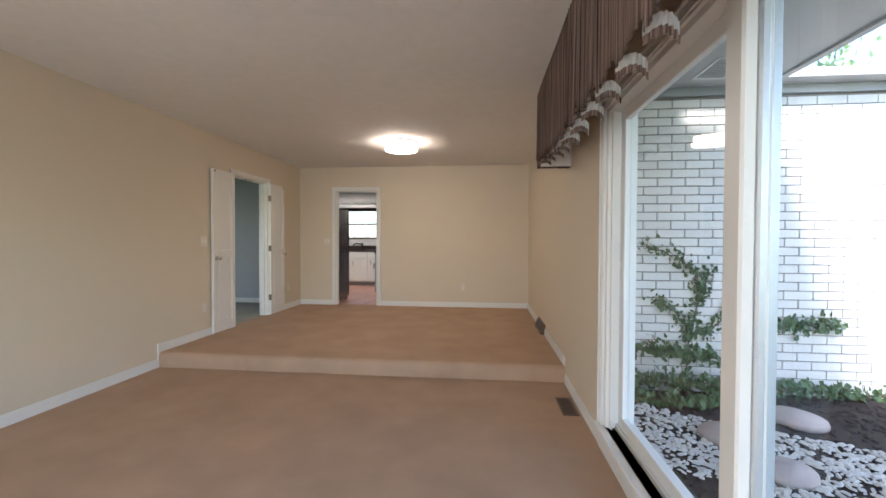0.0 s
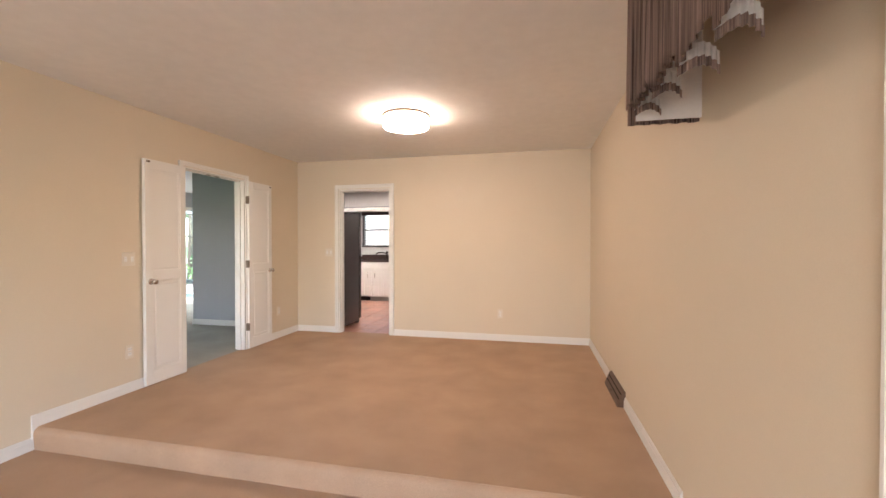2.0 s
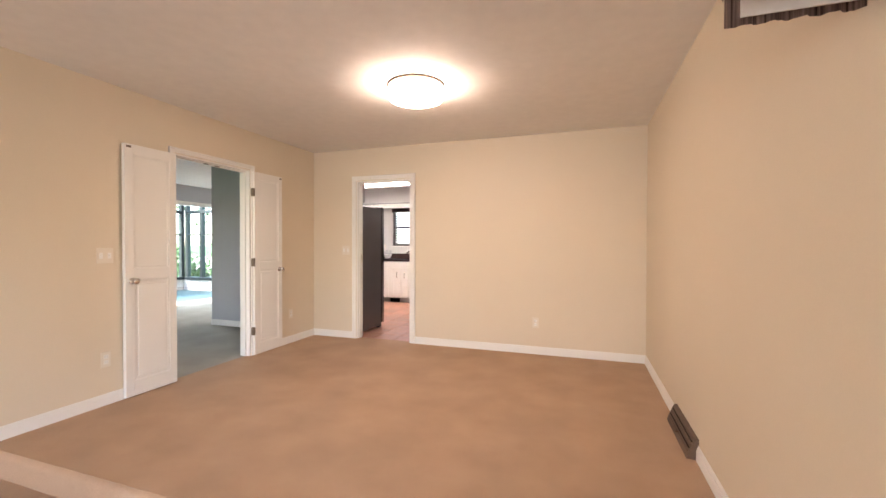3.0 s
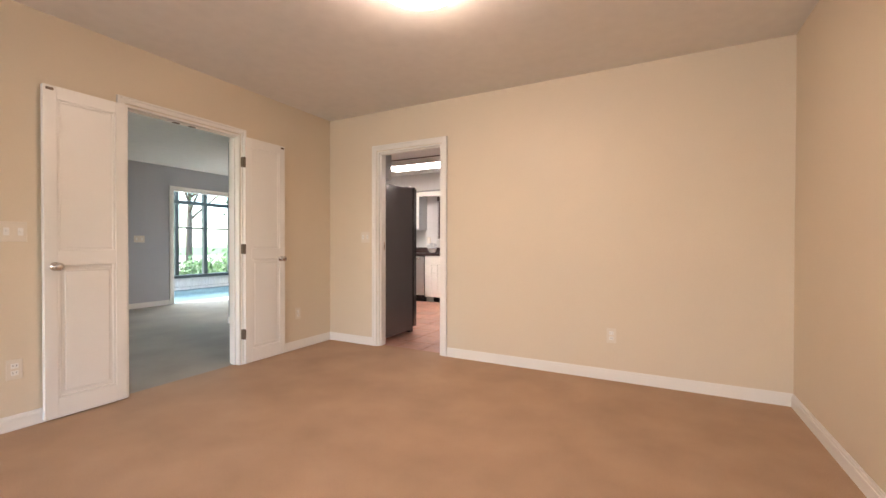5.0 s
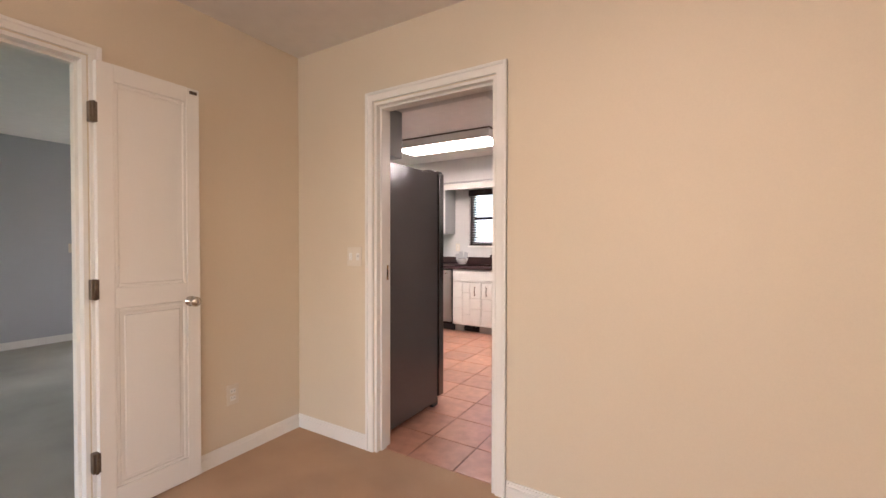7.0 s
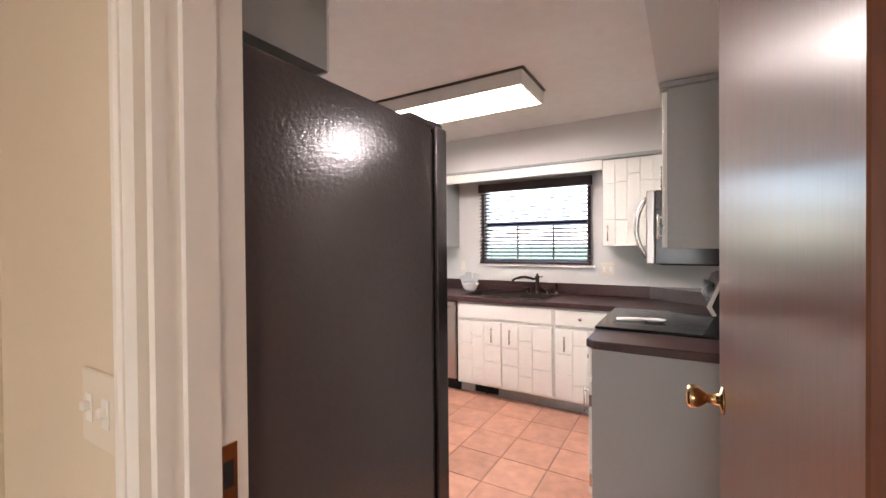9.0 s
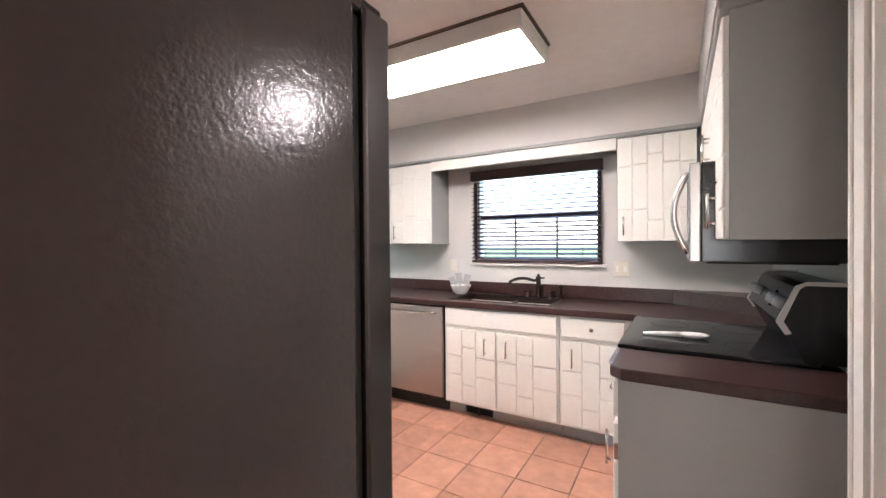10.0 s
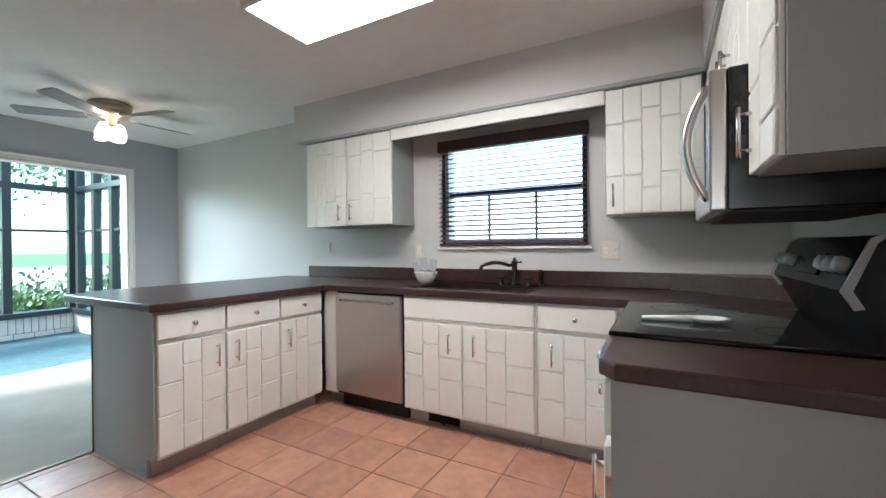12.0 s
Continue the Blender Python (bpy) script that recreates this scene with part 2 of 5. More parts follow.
# floors
setting("floor_carpet_upper", blocks((XL - 0.06, XR, STEP + 0.02, YF + 0.06, -0.15, 0.0)), CARPET, "tan cut-pile carpet on the raised dining floor", "floor")
bm = bmesh.new()
n_along = 90
prof = [(0.045, 0.0005), (0.018, -0.003), (0.0, -0.016), (-0.008, -0.04), (-0.006, -0.09), (-0.002, -0.16)]
rows = []
for i in range(n_along + 1):
    x = XL + (XR - XL) * i / n_along
    w = 0.006 * noise.noise((x * 3, 1, 2))
    rows.append([bm.verts.new((x, STEP + dy + w, dz)) for dy, dz in prof])
for a, b in zip(rows, rows[1:]):
    for k in range(len(prof) - 1):
        bm.faces.new((a[k], a[k + 1], b[k + 1], b[k])).smooth = True
bmesh.ops.recalc_face_normals(bm, faces=bm.faces)
setting("step_nosing", bm, CARPET, "rounded carpeted edge of the single step", "step")
setting("floor_carpet_lower", blocks((XL, XR, BACK, STEP + 0.1, LOW - 0.1, LOW)), CARPET, "tan cut-pile carpet on the sunken living room floor", "floor")
setting("floor_carpet_grey_room", merge(blocks((XW - 0.1, -5.2, 2.0, YN, -0.1, 0.0)), blocks((-5.2, XL - 0.06, 2.0, YK, -0.1, 0.0))), CARPET_GREY, "grey-beige carpet of the family room", "floor")
setting("floor_kitchen", blocks((-5.2, XE, YF + 0.06, YN, -0.1, -0.006)), GROUT, "grout bed of the tiled kitchen floor", "floor")
setting("threshold_strip", blocks((-5.215, -5.185, YK + 0.1, YN, -0.004, 0.006), bevel=0.003), HINGE, "dark metal strip between tiles and carpet", "threshold")


def wall_along_x(bm, x0, x1, y0, y1, z0, z1, holes=()):
    """A wall from x0 to x1 with openings (a, b, bottom, top)."""
    x = x0
    for a, b, lo, hi in sorted(holes):
        box(bm, x, a, y0, y1, z0, z1)
        if lo > z0:
            box(bm, a, b, y0, y1, z0, lo)
        if hi < z1:
            box(bm, a, b, y0, y1, hi, z1)
        x = b
    box(bm, x, x1, y0, y1, z0, z1)
    return bm


def wall_along_y(bm, y0, y1, x0, x1, z0, z1, holes=()):
    y = y0
    for a, b, lo, hi in sorted(holes):
        box(bm, x0, x1, y, a, z0, z1)
        if lo > z0:
            box(bm, x0, x1, a, b, z0, lo)
        if hi < z1:
            box(bm, x0, x1, a, b, hi, z1)
        y = b
    box(bm, x0, x1, y, y1, z0, z1)
    return bm


# walls: each has its own paint on either side, so the two skins are separate
setting("wall_north_dining", wall_along_x(bmesh.new(), XL, XR, YF, YF + 0.06, LOW, ZC, [(KD0, KD1, LOW, KDH)]), CREAM, "cream painted dining room wall", "wall")
setting("wall_south_kitchen", wall_along_x(bmesh.new(), -3.35, XR, YF + 0.06, YK, -0.1, ZC, [(KD0, KD1, -0.1, KDH)]), KITCHEN, "pale grey kitchen wall by the doorway", "wall")
setting("wall_partition", blocks((-5.1, -3.35, 6.985, 7.10, -0.1, ZC)), GREY, "grey painted partition wall end", "wall")
setting("wall_west_dining", wall_along_y(bmesh.new(), BACK, YF + 0.06, XL - 0.06, XL, LOW - 0.1, ZC, [(DD0, DD1, -0.03, DDH)]), CREAM, "cream painted wall with double doorway", "wall")
setting("wall_east_family", wall_along_y(bmesh.new(), 2.0, YF + 0.06, XL - 0.125, XL - 0.06, -0.1, ZC, [(DD0, DD1, -0.1, DDH)]), GREY, "grey painted side of the double doorway wall", "wall")
setting("wall_east_living", wall_along_y(bmesh.new(), BACK, YF + 0.06, XR, XR + 0.18, LOW - 0.3, ZC, [(W0, W1, WZ0, WZ1)]), CREAM, "cream painted wall with the picture window", "wall")
setting("wall_south_living", wall_along_x(bmesh.new(), XL - 0.06, XR + 0.18, BACK - 0.12, BACK, LOW - 0.1, ZC, [(-2.7, -0.2, 0.2, 2.1)]), CREAM, "cream painted end wall of the living room", "wall")
setting("wall_north_kitchen", wall_along_x(bmesh.new(), XW, XE + 0.12, YN, YN + 0.15, -0.1, ZC, [(KW0, KW1, KWZ0, KWZ1)]), KITCHEN, "pale grey kitchen wall with the sink window", "wall")
setting("wall_east_kitchen", wall_along_y(bmesh.new(), YK, YN, XE, XE + 0.12, -0.1, ZC, [(7.84, 8.50, -0.1, 2.03)]), KITCHEN, "pale grey kitchen wall behind the stove", "wall")
setting("wall_west_family", wall_along_y(bmesh.new(), 2.0, YN + 0.15, XW - 0.12, XW, -0.1, ZC, [(SO0, SO1, -0.1, SOH)]), GREY, "grey painted wall with the sunroom opening", "wall")
setting("wall_south_family", wall_along_x(bmesh.new(), XW - 0.12, XL - 0.125, 1.88, 2.0, -0.1, ZC, [(-6.9, -4.1, 0.3, 2.15)]), GREY, "grey painted end wall of the family room", "wall")
setting("ceiling_dining", blocks((XL - 0.06, XR + 0.18, BACK - 0.12, YF + 0.06, ZC, ZC + 0.1)), CEIL, "off-white plaster ceiling", "ceiling")
setting("ceiling_kitchen", blocks((XW - 0.12, XE + 0.12, YF + 0.06, YN + 0.15, ZC, ZC + 0.1), (XW - 0.12, XL - 0.06, 1.88, YF + 0.06, ZC, ZC + 0.1)), CEIL, "off-white plaster ceiling of kitchen and family room", "ceiling")
SZ = 2.114
setting("soffit_kitchen", merge(blocks((-5.14, XE, 10.26, YN, SZ, ZC)), blocks((-2.07, XE, YK, 10.26, SZ, ZC)), blocks((-3.6, -2.07, YK, 7.36, SZ, ZC))), KITCHEN, "boxed-in soffit above the wall cabinets", "soffit")


# trim
def baseboard(bm, x0, y0, x1, y1, nx, ny, z=0.0, h=0.085):
    """A board along the wall from (x0, y0) to (x1, y1), standing out along (nx, ny), with a thinner moulded top."""
    for lo, hi, d in ((0.0, h * 0.72, 0.014), (h * 0.72, h * 0.9, 0.010), (h * 0.9, h, 0.006)):
        box(bm, min(x0, x1, x0 + nx * d, x1 + nx * d), max(x0, x1, x0 + nx * d, x1 + nx * d),
            min(y0, y1, y0 + ny * d, y1 + ny * d), max(y0, y1, y0 + ny * d, y1 + ny * d), z + lo, z + hi)


bm = bmesh.new()
baseboard(bm, XL, YF, KD0 - 0.062, YF, 0, -1)
baseboard(bm, KD1 + 0.062, YF, XR, YF, 0, -1)
setting("baseboard_north", bm, WHITE, "white painted baseboard", "baseboard")
bm = bmesh.new()
baseboard(bm, XL, STEP + 0.0505, XL, DD0 - 0.062, 1, 0)
baseboard(bm, XL, DD1 + 0.062, XL, YF - 0.015, 1, 0)
baseboard(bm, XL, BACK, XL, STEP - 0.012, 1, 0, LOW)
box(bm, XL, XL + 0.014, STEP - 0.012, STEP + 0.05, LOW, 0.085)
setting("baseboard_west", bm, WHITE, "white painted baseboard that steps up with the floor", "baseboard")
bm = bmesh.new()
baseboard(bm, XR, STEP + 0.02, XR, YF - 0.015, -1, 0)
baseboard(bm, XR, BACK, XR, STEP - 0.012, -1, 0, LOW)
setting("baseboard_east", bm, WHITE, "white painted baseboard", "baseboard")
bm = bmesh.new()
baseboard(bm, XW, 2.0, XW, SO0 - 0.06, 1, 0)
baseboard(bm, -5.1, 6.985, -3.35, 6.985, 0, -1)
baseboard(bm, XW, YN, -5.3, YN, 0, -1)
setting("baseboard_family", bm, WHITE, "white painted baseboard in the grey room", "baseboard")


def casing_x(name, a, b, top, y, out, label, width=0.06, bottom=0.0):
    """Door casing on a wall along x, at y, standing out along out (+1 or -1): flat board with a raised outer bead."""
    d = 0.014 * out
    e = 0.021 * out
    bm = blocks((a - width, a - 0.006, y, y + d, bottom, top + width), (b + 0.006, b + width, y, y + d, bottom, top + width), (a - 0.006, b + 0.006, y, y + d, top + 0.006, top + width))
    box(bm, a - width, a - width + 0.018, y, y + e, bottom, top + width, bevel=0.004)
    box(bm, b + width - 0.018, b + width, y, y + e, bottom, top + width, bevel=0.004)
    box(bm, a - width + 0.018, b + width - 0.018, y, y + e, top + width - 0.018, top + width, bevel=0.004)
    return setting(name, bm, WHITE, label, "door casing")


def casing_y(name, a, b, top, x, out, label, width=0.06, bottom=0.0):
    d = 0.014 * out
    e = 0.021 * out
    bm = blocks((x, x + d, a - width, a - 0.006, bottom, top + width), (x, x + d, b + 0.006, b + width, bottom, top + width), (x, x + d, a - 0.006, b + 0.006, top + 0.006, top + width))
    box(bm, x, x + e, a - width, a - width + 0.018, bottom, top + width, bevel=0.004)
    box(bm, x, x + e, b + width - 0.018, b + width, bottom, top + width, bevel=0.004)
    box(bm, x, x + e, a - width + 0.018, b + width - 0.018, top + width - 0.018, top + width, bevel=0.004)
    return setting(name, bm, WHITE, label, "door casing")


casing_x("casing_kitchen_door", KD0, KD1, KDH, YF, -1, "white moulded casing of the kitchen doorway")
casing_x("casing_kitchen_door_back", KD0, KD1, KDH, YK, 1, "white moulded casing on the kitchen side")
casing_y("casing_double_door", DD0, DD1, DDH, XL, 1, "white moulded casing of the double doorway", width=0.05)
casing_y("casing_sunroom", SO0, SO1, SOH, XW, 1, "white casing of the wide sunroom opening")
# jambs line the openings, with a stop
setting("jamb_kitchen_door", blocks((KD0, KD0 + 0.016, YF - 0.003, YK + 0.003, 0, KDH), (KD1 - 0.016, KD1, YF - 0.003, YK + 0.003, 0, KDH), (KD0 + 0.016, KD1 - 0.016, YF - 0.003, YK + 0.003, KDH - 0.016, KDH),
        (KD0 + 0.016, KD0 + 0.028, YF + 0.03, YF + 0.075, 0, KDH - 0.016), (KD1 - 0.028, KD1 - 0.016, YF + 0.03, YF + 0.075, 0, KDH - 0.016), (KD0 + 0.028, KD1 - 0.028, YF + 0.03, YF + 0.075, KDH - 0.028, KDH - 0.016)), WHITE, "white painted door jamb with stop", "door jamb")
setting("jamb_double_door", blocks((XL - 0.128, XL + 0.003, DD0, DD0 + 0.016, 0, DDH), (XL - 0.128, XL + 0.003, DD1 - 0.016, DD1, 0, DDH), (XL - 0.128, XL + 0.003, DD0 + 0.016, DD1 - 0.016, DDH - 0.016, DDH),
        (XL - 0.09, XL - 0.045, DD1 - 0.028, DD1 - 0.016, 0, DDH - 0.016), (XL - 0.09, XL - 0.045, DD0 + 0.016, DD1 - 0.028, DDH - 0.028, DDH - 0.016)), WHITE, "white painted jamb of the double doorway", "door jamb")
setting("jamb_sunroom", blocks((XW - 0.123, XW + 0.003, SO0, SO0 + 0.016, 0, SOH), (XW - 0.123, XW + 0.003, SO1 - 0.016, SO1, 0, SOH), (XW - 0.123, XW + 0.003, SO0 + 0.016, SO1 - 0.016, SOH - 0.016, SOH)), WHITE, "white painted jamb of the sunroom opening", "door jamb")


# ---- dining and living room ----
def knob_profile():
    return [(0, 0), (0.026, 0), (0.026, 0.004), (0.011, 0.008), (0.009, 0.026), (0.018, 0.034), (0.025, 0.046), (0.024, 0.056), (0.014, 0.064), (0, 0.066)]


def double_door_leaf(y0, y1, x, hinge_at, label, knob_y, hinges=True):
    """A tall two-panel leaf folded back against the wall; its panels are sunk within a moulded frame."""
    e = thing("door_leaf", label, "door", "double door leaves")
    z0, z1, t = 0.012, 2.005, 0.035
    st, mid0, mid1 = 0.062, 0.93, 1.02
    bm = blocks((x - t, x, y0, y0 + st, z0, z1), (x - t, x, y1 - st, y1, z0, z1), bevel=0.002)
    for a, b in ((z0, z0 + 0.115), (mid0, mid1), (z1 - 0.075, z1)):
        box(bm, x - t, x, y0 + st, y1 - st, a, b)
    part("door_frame", bm, WHITE, e)
    for a, b, name in ((z0 + 0.115, mid0, "lower_panel"), (mid1, z1 - 0.075, "upper_panel")):
        bm = blocks((x - t + 0.006, x - 0.012, y0 + st, y1 - st, a, b))
        m = 0.018
        if name == "lower_panel":
            box(bm, x - 0.012, x - 0.004, y0 + st + 0.035, y1 - st - 0.035, a + 0.035, b - 0.035, bevel=0.0035)
        for p in ((y0 + st, y0 + st + m, a, b), (y1 - st - m, y1 - st, a, b), (y0 + st + m, y1 - st - m, a, a + m), (y0 + st + m, y1 - st - m, b - m, b)):
            box(bm, x - 0.012, x - 0.005, *p, bevel=0.003)
        part(name, bm, WHITE, e)
    part("knob", lathe(knob_profile(), 24, (x, knob_y, 0.925), pose(0, 0, 0, 0, 90, 0)), CHROME, e, "satin metal door knob")
    for z in (0.27, 1.02, 1.78) if hinges else ():
        bm = tube([(x + 0.003, hinge_at, z - 0.045), (x + 0.003, hinge_at, z + 0.045)], 0.006, 8)
        box(bm, x - 0.03, x + 0.002, hinge_at - 0.014, hinge_at + 0.014, z - 0.043, z + 0.043, bevel=0.002)
        part("hinge", bm, HINGE, e, "dark bronze hinge")
    far = y0 + 0.03 if knob_y < (y0 + y1) / 2 else y1 - 0.03
    part("catch", blocks((x, x + 0.004, far - 0.018, far + 0.018, z1 - 0.03, z1 - 0.014), bevel=0.001), HINGE, e, "small dark roller catch")
    return e


double_door_leaf(4.515, 4.937, -3.178, 4.943, "white painted two-panel door leaf folded back open", 4.565, False)
double_door_leaf(5.838, 6.265, -3.182, 5.829, "white painted two-panel door leaf folded back open", 6.215)
for yy in (5.3, 5.42):
    e = thing("door_catch", "small dark catch under the doorway head", "catch", "head catches")
    part("plate", blocks((XL - 0.04, XL - 0.015, yy - 0.025, yy + 0.025, DDH - 0.0345, DDH - 0.0285), bevel=0.002), HINGE, e)


def switch_plate(name, origin, axis, out, w, h, kind, label):
    """A wall plate with toggles or sockets. axis: the wall runs along 'x' or 'y'; out: the side on which it stands out."""
    e = thing(name, label, "outlet" if kind == "outlet" else "light switch")
    m = Matrix.Translation(origin) @ (pose(0, 0, 0, 0, 0, 0 if out < 0 else 180) if axis == "x" else pose(0, 0, 0, 0, 0, 90 if out > 0 else -90))

    def add(nm, bm, mt, lb=""):
        bm.transform(m)
        part(nm, bm, mt, e, lb)
    add("plate", blocks((-w / 2, w / 2, -0.006, 0, -h / 2, h / 2), bevel=0.003, seg=2), PLASTIC)
    if kind == "outlet":
        for z in (-0.02, 0.02):
            add("socket", blocks((-0.016, 0.016, -0.008, -0.006, z - 0.014, z + 0.014), bevel=0.0015), WHITE)
            add("slots", blocks((-0.008, -0.006, -0.0085, -0.008, z - 0.004, z + 0.006), (0.006, 0.008, -0.0085, -0.008, z - 0.004, z + 0.006)), DARK)
    else:
        n = 2 if kind == "double" else 1
        for i in range(n):
            cx = (i - (n - 1) / 2) * w / 2
            add("toggle", blocks((cx - 0.006, cx + 0.006, -0.017, -0.005, -0.004, 0.010), bevel=0.002), WHITE)
            add("rocker", blocks((cx - 0.012, cx + 0.012, -0.0075, -0.006, -0.022, 0.022), bevel=0.0012), WHITE)
    return e


switch_plate("light_switch", (-2.725, YF, 1.14), "x", -1, 0.115, 0.115, "double", "ivory double switch plate beside the kitchen doorway")
switch_plate("outlet", (-0.30, YF, 0.35), "x", -1, 0.07, 0.115, "outlet", "cream wall outlet above the baseboard")
switch_plate("outlet", (XL, 6.46, 0.36), "y", 1, 0.07, 0.115, "outlet", "cream wall outlet beside the folded door")
switch_plate("light_switch", (XL, 4.40, 1.13), "y", 1, 0.115, 0.115, "double", "cream switch plate beside the folded door")
switch_plate("outlet", (XL, 4.40, 0.345), "y", 1, 0.07, 0.115, "outlet", "cream wall outlet beside the folded door")
switch_plate("light_switch", (XW, 7.1, 1.15), "y", 1, 0.16, 0.115, "double", "white switch plate on the grey wall")

# drum lamp
e = thing("ceiling_lamp", "lit white drum ceiling lamp with a bronze rim", "ceiling lamp")
LX, LY = -1.03, 5.22
part("canopy", lathe([(0, 0), (0.21, 0), (0.218, -0.004), (0.218, -0.014), (0.212, -0.017), (0, -0.017)], 48, (LX, LY, ZC)), HINGE, e, "bronze rim against the ceiling")
part("shade", lathe([(0.196, -0.0175), (0.206, -0.020), (0.208, -0.10), (0.204, -0.108), (0.19, -0.111), (0, -0.112)], 48, (LX, LY, ZC)), LAMPSHADE, e, "glowing white glass drum")

# registers
e = thing("floor_vent", "brown slotted metal floor register in the carpet", "floor vent")
part("frame", blocks((0.655, 0.675, 3.0, 3.34, LOW, LOW + 0.006), (0.755, 0.775, 3.0, 3.34, LOW, LOW + 0.006), (0.675, 0.755, 3.0, 3.02, LOW, LOW + 0.006), (0.675, 0.755, 3.32, 3.34, LOW, LOW + 0.006), bevel=0.002), VENT, e)
part("duct", blocks((0.675, 0.755, 3.02, 3.32, LOW, LOW + 0.001)), DARK, e)
for i in range(14):
    y = 3.03 + i * 0.0212
    part("slat", blocks((0.677, 0.753, y, y + 0.007, LOW + 0.001, LOW + 0.004)), VENT, e)
e = thing("wall_vent", "brown metal baseboard register with slats", "wall vent")
bm = bmesh.new()
vs = [bm.verts.new((x, y, z)) for y in (4.95, 5.5) for x, z in ((XR, 0.004), (XR - 0.062, 0.004), (XR - 0.055, 0.03), (XR - 0.02, 0.115), (XR, 0.12))]
for i in range(4):
    bm.faces.new((vs[i], vs[i + 1], vs[i + 6], vs[i + 5]))
bm.faces.new(vs[:5])
bm.faces.new(vs[5:])
bm.faces.new((vs[0], vs[5], vs[9], vs[4]))
bmesh.ops.recalc_face_normals(bm, faces=bm.faces)
part("housing", bm, VENT, e)
for i in range(4):
    z = 0.04 + i * 0.018
    x = XR - 0.055 + (z - 0.03) * 0.41
    part("slat", blocks((x - 0.006, x + 0.004, 4.97, 5.48, z, z + 0.004), bevel=0.001), DARK if i % 2 else VENT, e)
part("damper_lever", blocks((XR - 0.07, XR - 0.05, 5.2, 5.21, 0.045, 0.055), bevel=0.001), VENT, e)

# picture window
w = thing("window_1", "large white-framed sliding picture window", "window")
w["kind"] = "structure"
cw = 0.08
bm = blocks((XR - 0.016, XR, W1, W1 + cw, WZ0 - 0.03, WZ1 + cw), (XR - 0.016, XR, W0 - cw, W0, WZ0 - 0.03, WZ1 + cw), (XR - 0.016, XR, W0, W1, WZ1, WZ1 + cw))
box(bm, XR - 0.024, XR, W1 + cw - 0.02, W1 + cw, WZ0 - 0.03, WZ1 + cw, bevel=0.005)
box(bm, XR - 0.021, XR, W1 + 0.012, W1 + 0.03, WZ0 - 0.03, WZ1, bevel=0.004)
box(bm, XR - 0.024, XR, W0, W1 + cw - 0.02, WZ1 + cw - 0.02, WZ1 + cw, bevel=0.005)
box(bm, XR - 0.021, XR, W0, W1 + 0.012, WZ1 + 0.012, WZ1 + 0.03, bevel=0.004)
part("window_casing", bm, WHITE, w)
part("window_sill", blocks((XR - 0.05, XR + 0.06, W0 - cw, W1 + cw - 0.01, WZ0 - 0.03, WZ0), bevel=0.006, seg=2), WHITE, w)
part("apron", blocks((XR - 0.022, XR, W0 - 0.05, W1 + 0.05, LOW + 0.002, WZ0 - 0.03), bevel=0.003), WHITE, w)
bm = blocks((XR, XR + 0.17, W1 - 0.03, W1, WZ0, WZ1), (XR, XR + 0.17, W0, W0 + 0.03, WZ0, WZ1), (XR, XR + 0.17, W0 + 0.03, W1 - 0.03, WZ1 - 0.03, WZ1), (XR + 0.06, XR + 0.17, W0 + 0.03, W1 - 0.03, WZ0, WZ0 + 0.03))
box(bm, XR + 0.02, XR + 0.035, W1 - 0.055, W1 - 0.03, WZ0, WZ1 - 0.03)
part("window_frame", bm, WHITE, w)
part("track", blocks((XR + 0.058, XR + 0.10, W0 + 0.03, W1 - 0.03, WZ0 + 0.001, WZ0 + 0.012)), TOEKICK, w, "grey metal sliding track")


def sash(y0, y1, x, mt, rail=0.05):
    s = part("sash", blocks((x, x + 0.035, y0, y0 + rail, WZ0 + 0.03, WZ1 - 0.03), (x, x + 0.035, y1 - rail, y1, WZ0 + 0.03, WZ1 - 0.03), (x, x + 0.035, y0 + rail, y1 - rail, WZ0 + 0.03, WZ0 + 0.03 + rail), (x, x + 0.035, y0 + rail, y1 - rail, WZ1 - 0.03 - rail, WZ1 - 0.03), bevel=0.004), mt, w)
    bm = sheet(-y1 + rail, -y0 - rail, WZ0 + 0.03 + rail, WZ1 - 0.03 - rail, 0)
    bm.transform(pose(x + 0.016, 0, 0, 0, 0, -90))
    g = part("pane", bm, GLASS, s)
    g.visible_shadow = False


sash(1.24, W1 - 0.055, XR + 0.066, WHITE, 0.07)
sash(0.0, 1.285, XR + 0.10, ALU, 0.03)
sash(W0 + 0.03, 0.0, XR + 0.066, WHITE)
part("mullion", blocks((XR - 0.01, XR + 0.035, 1.20, 1.29, WZ0 + 0.001, WZ1 - 0.03), bevel=0.008), WHITE, w, "wide white window post")
part("weather_strip", blocks((XR + 0.036, XR + 0.065, 1.195, 1.235, WZ0 + 0.03, WZ1 - 0.03), bevel=0.006), ALU, w, "pale aluminium edge strip")

# unseen front window behind the walk, added to let daylight in
w = thing("window_5", "unseen wide white-framed front window, added for daylight", "window")
w["kind"] = "structure"
part("window_frame", blocks((-2.7, -2.64, BACK - 0.1, BACK, 0.2, 2.1), (-0.26, -0.2, BACK - 0.1, BACK, 0.2, 2.1), (-2.64, -0.26, BACK - 0.1, BACK, 0.2, 0.26), (-2.64, -0.26, BACK - 0.1, BACK, 2.04, 2.1), (-1.48, -1.42, BACK - 0.1, BACK, 0.26, 2.04)), WHITE, w)
bm = sheet(0.26, 2.64, 0.26, 2.04, 0)
bm.transform(pose(0, BACK - 0.06, 0, 0, 0, 180))
g = part("pane", bm, GLASS, w)
g.visible_shadow = False

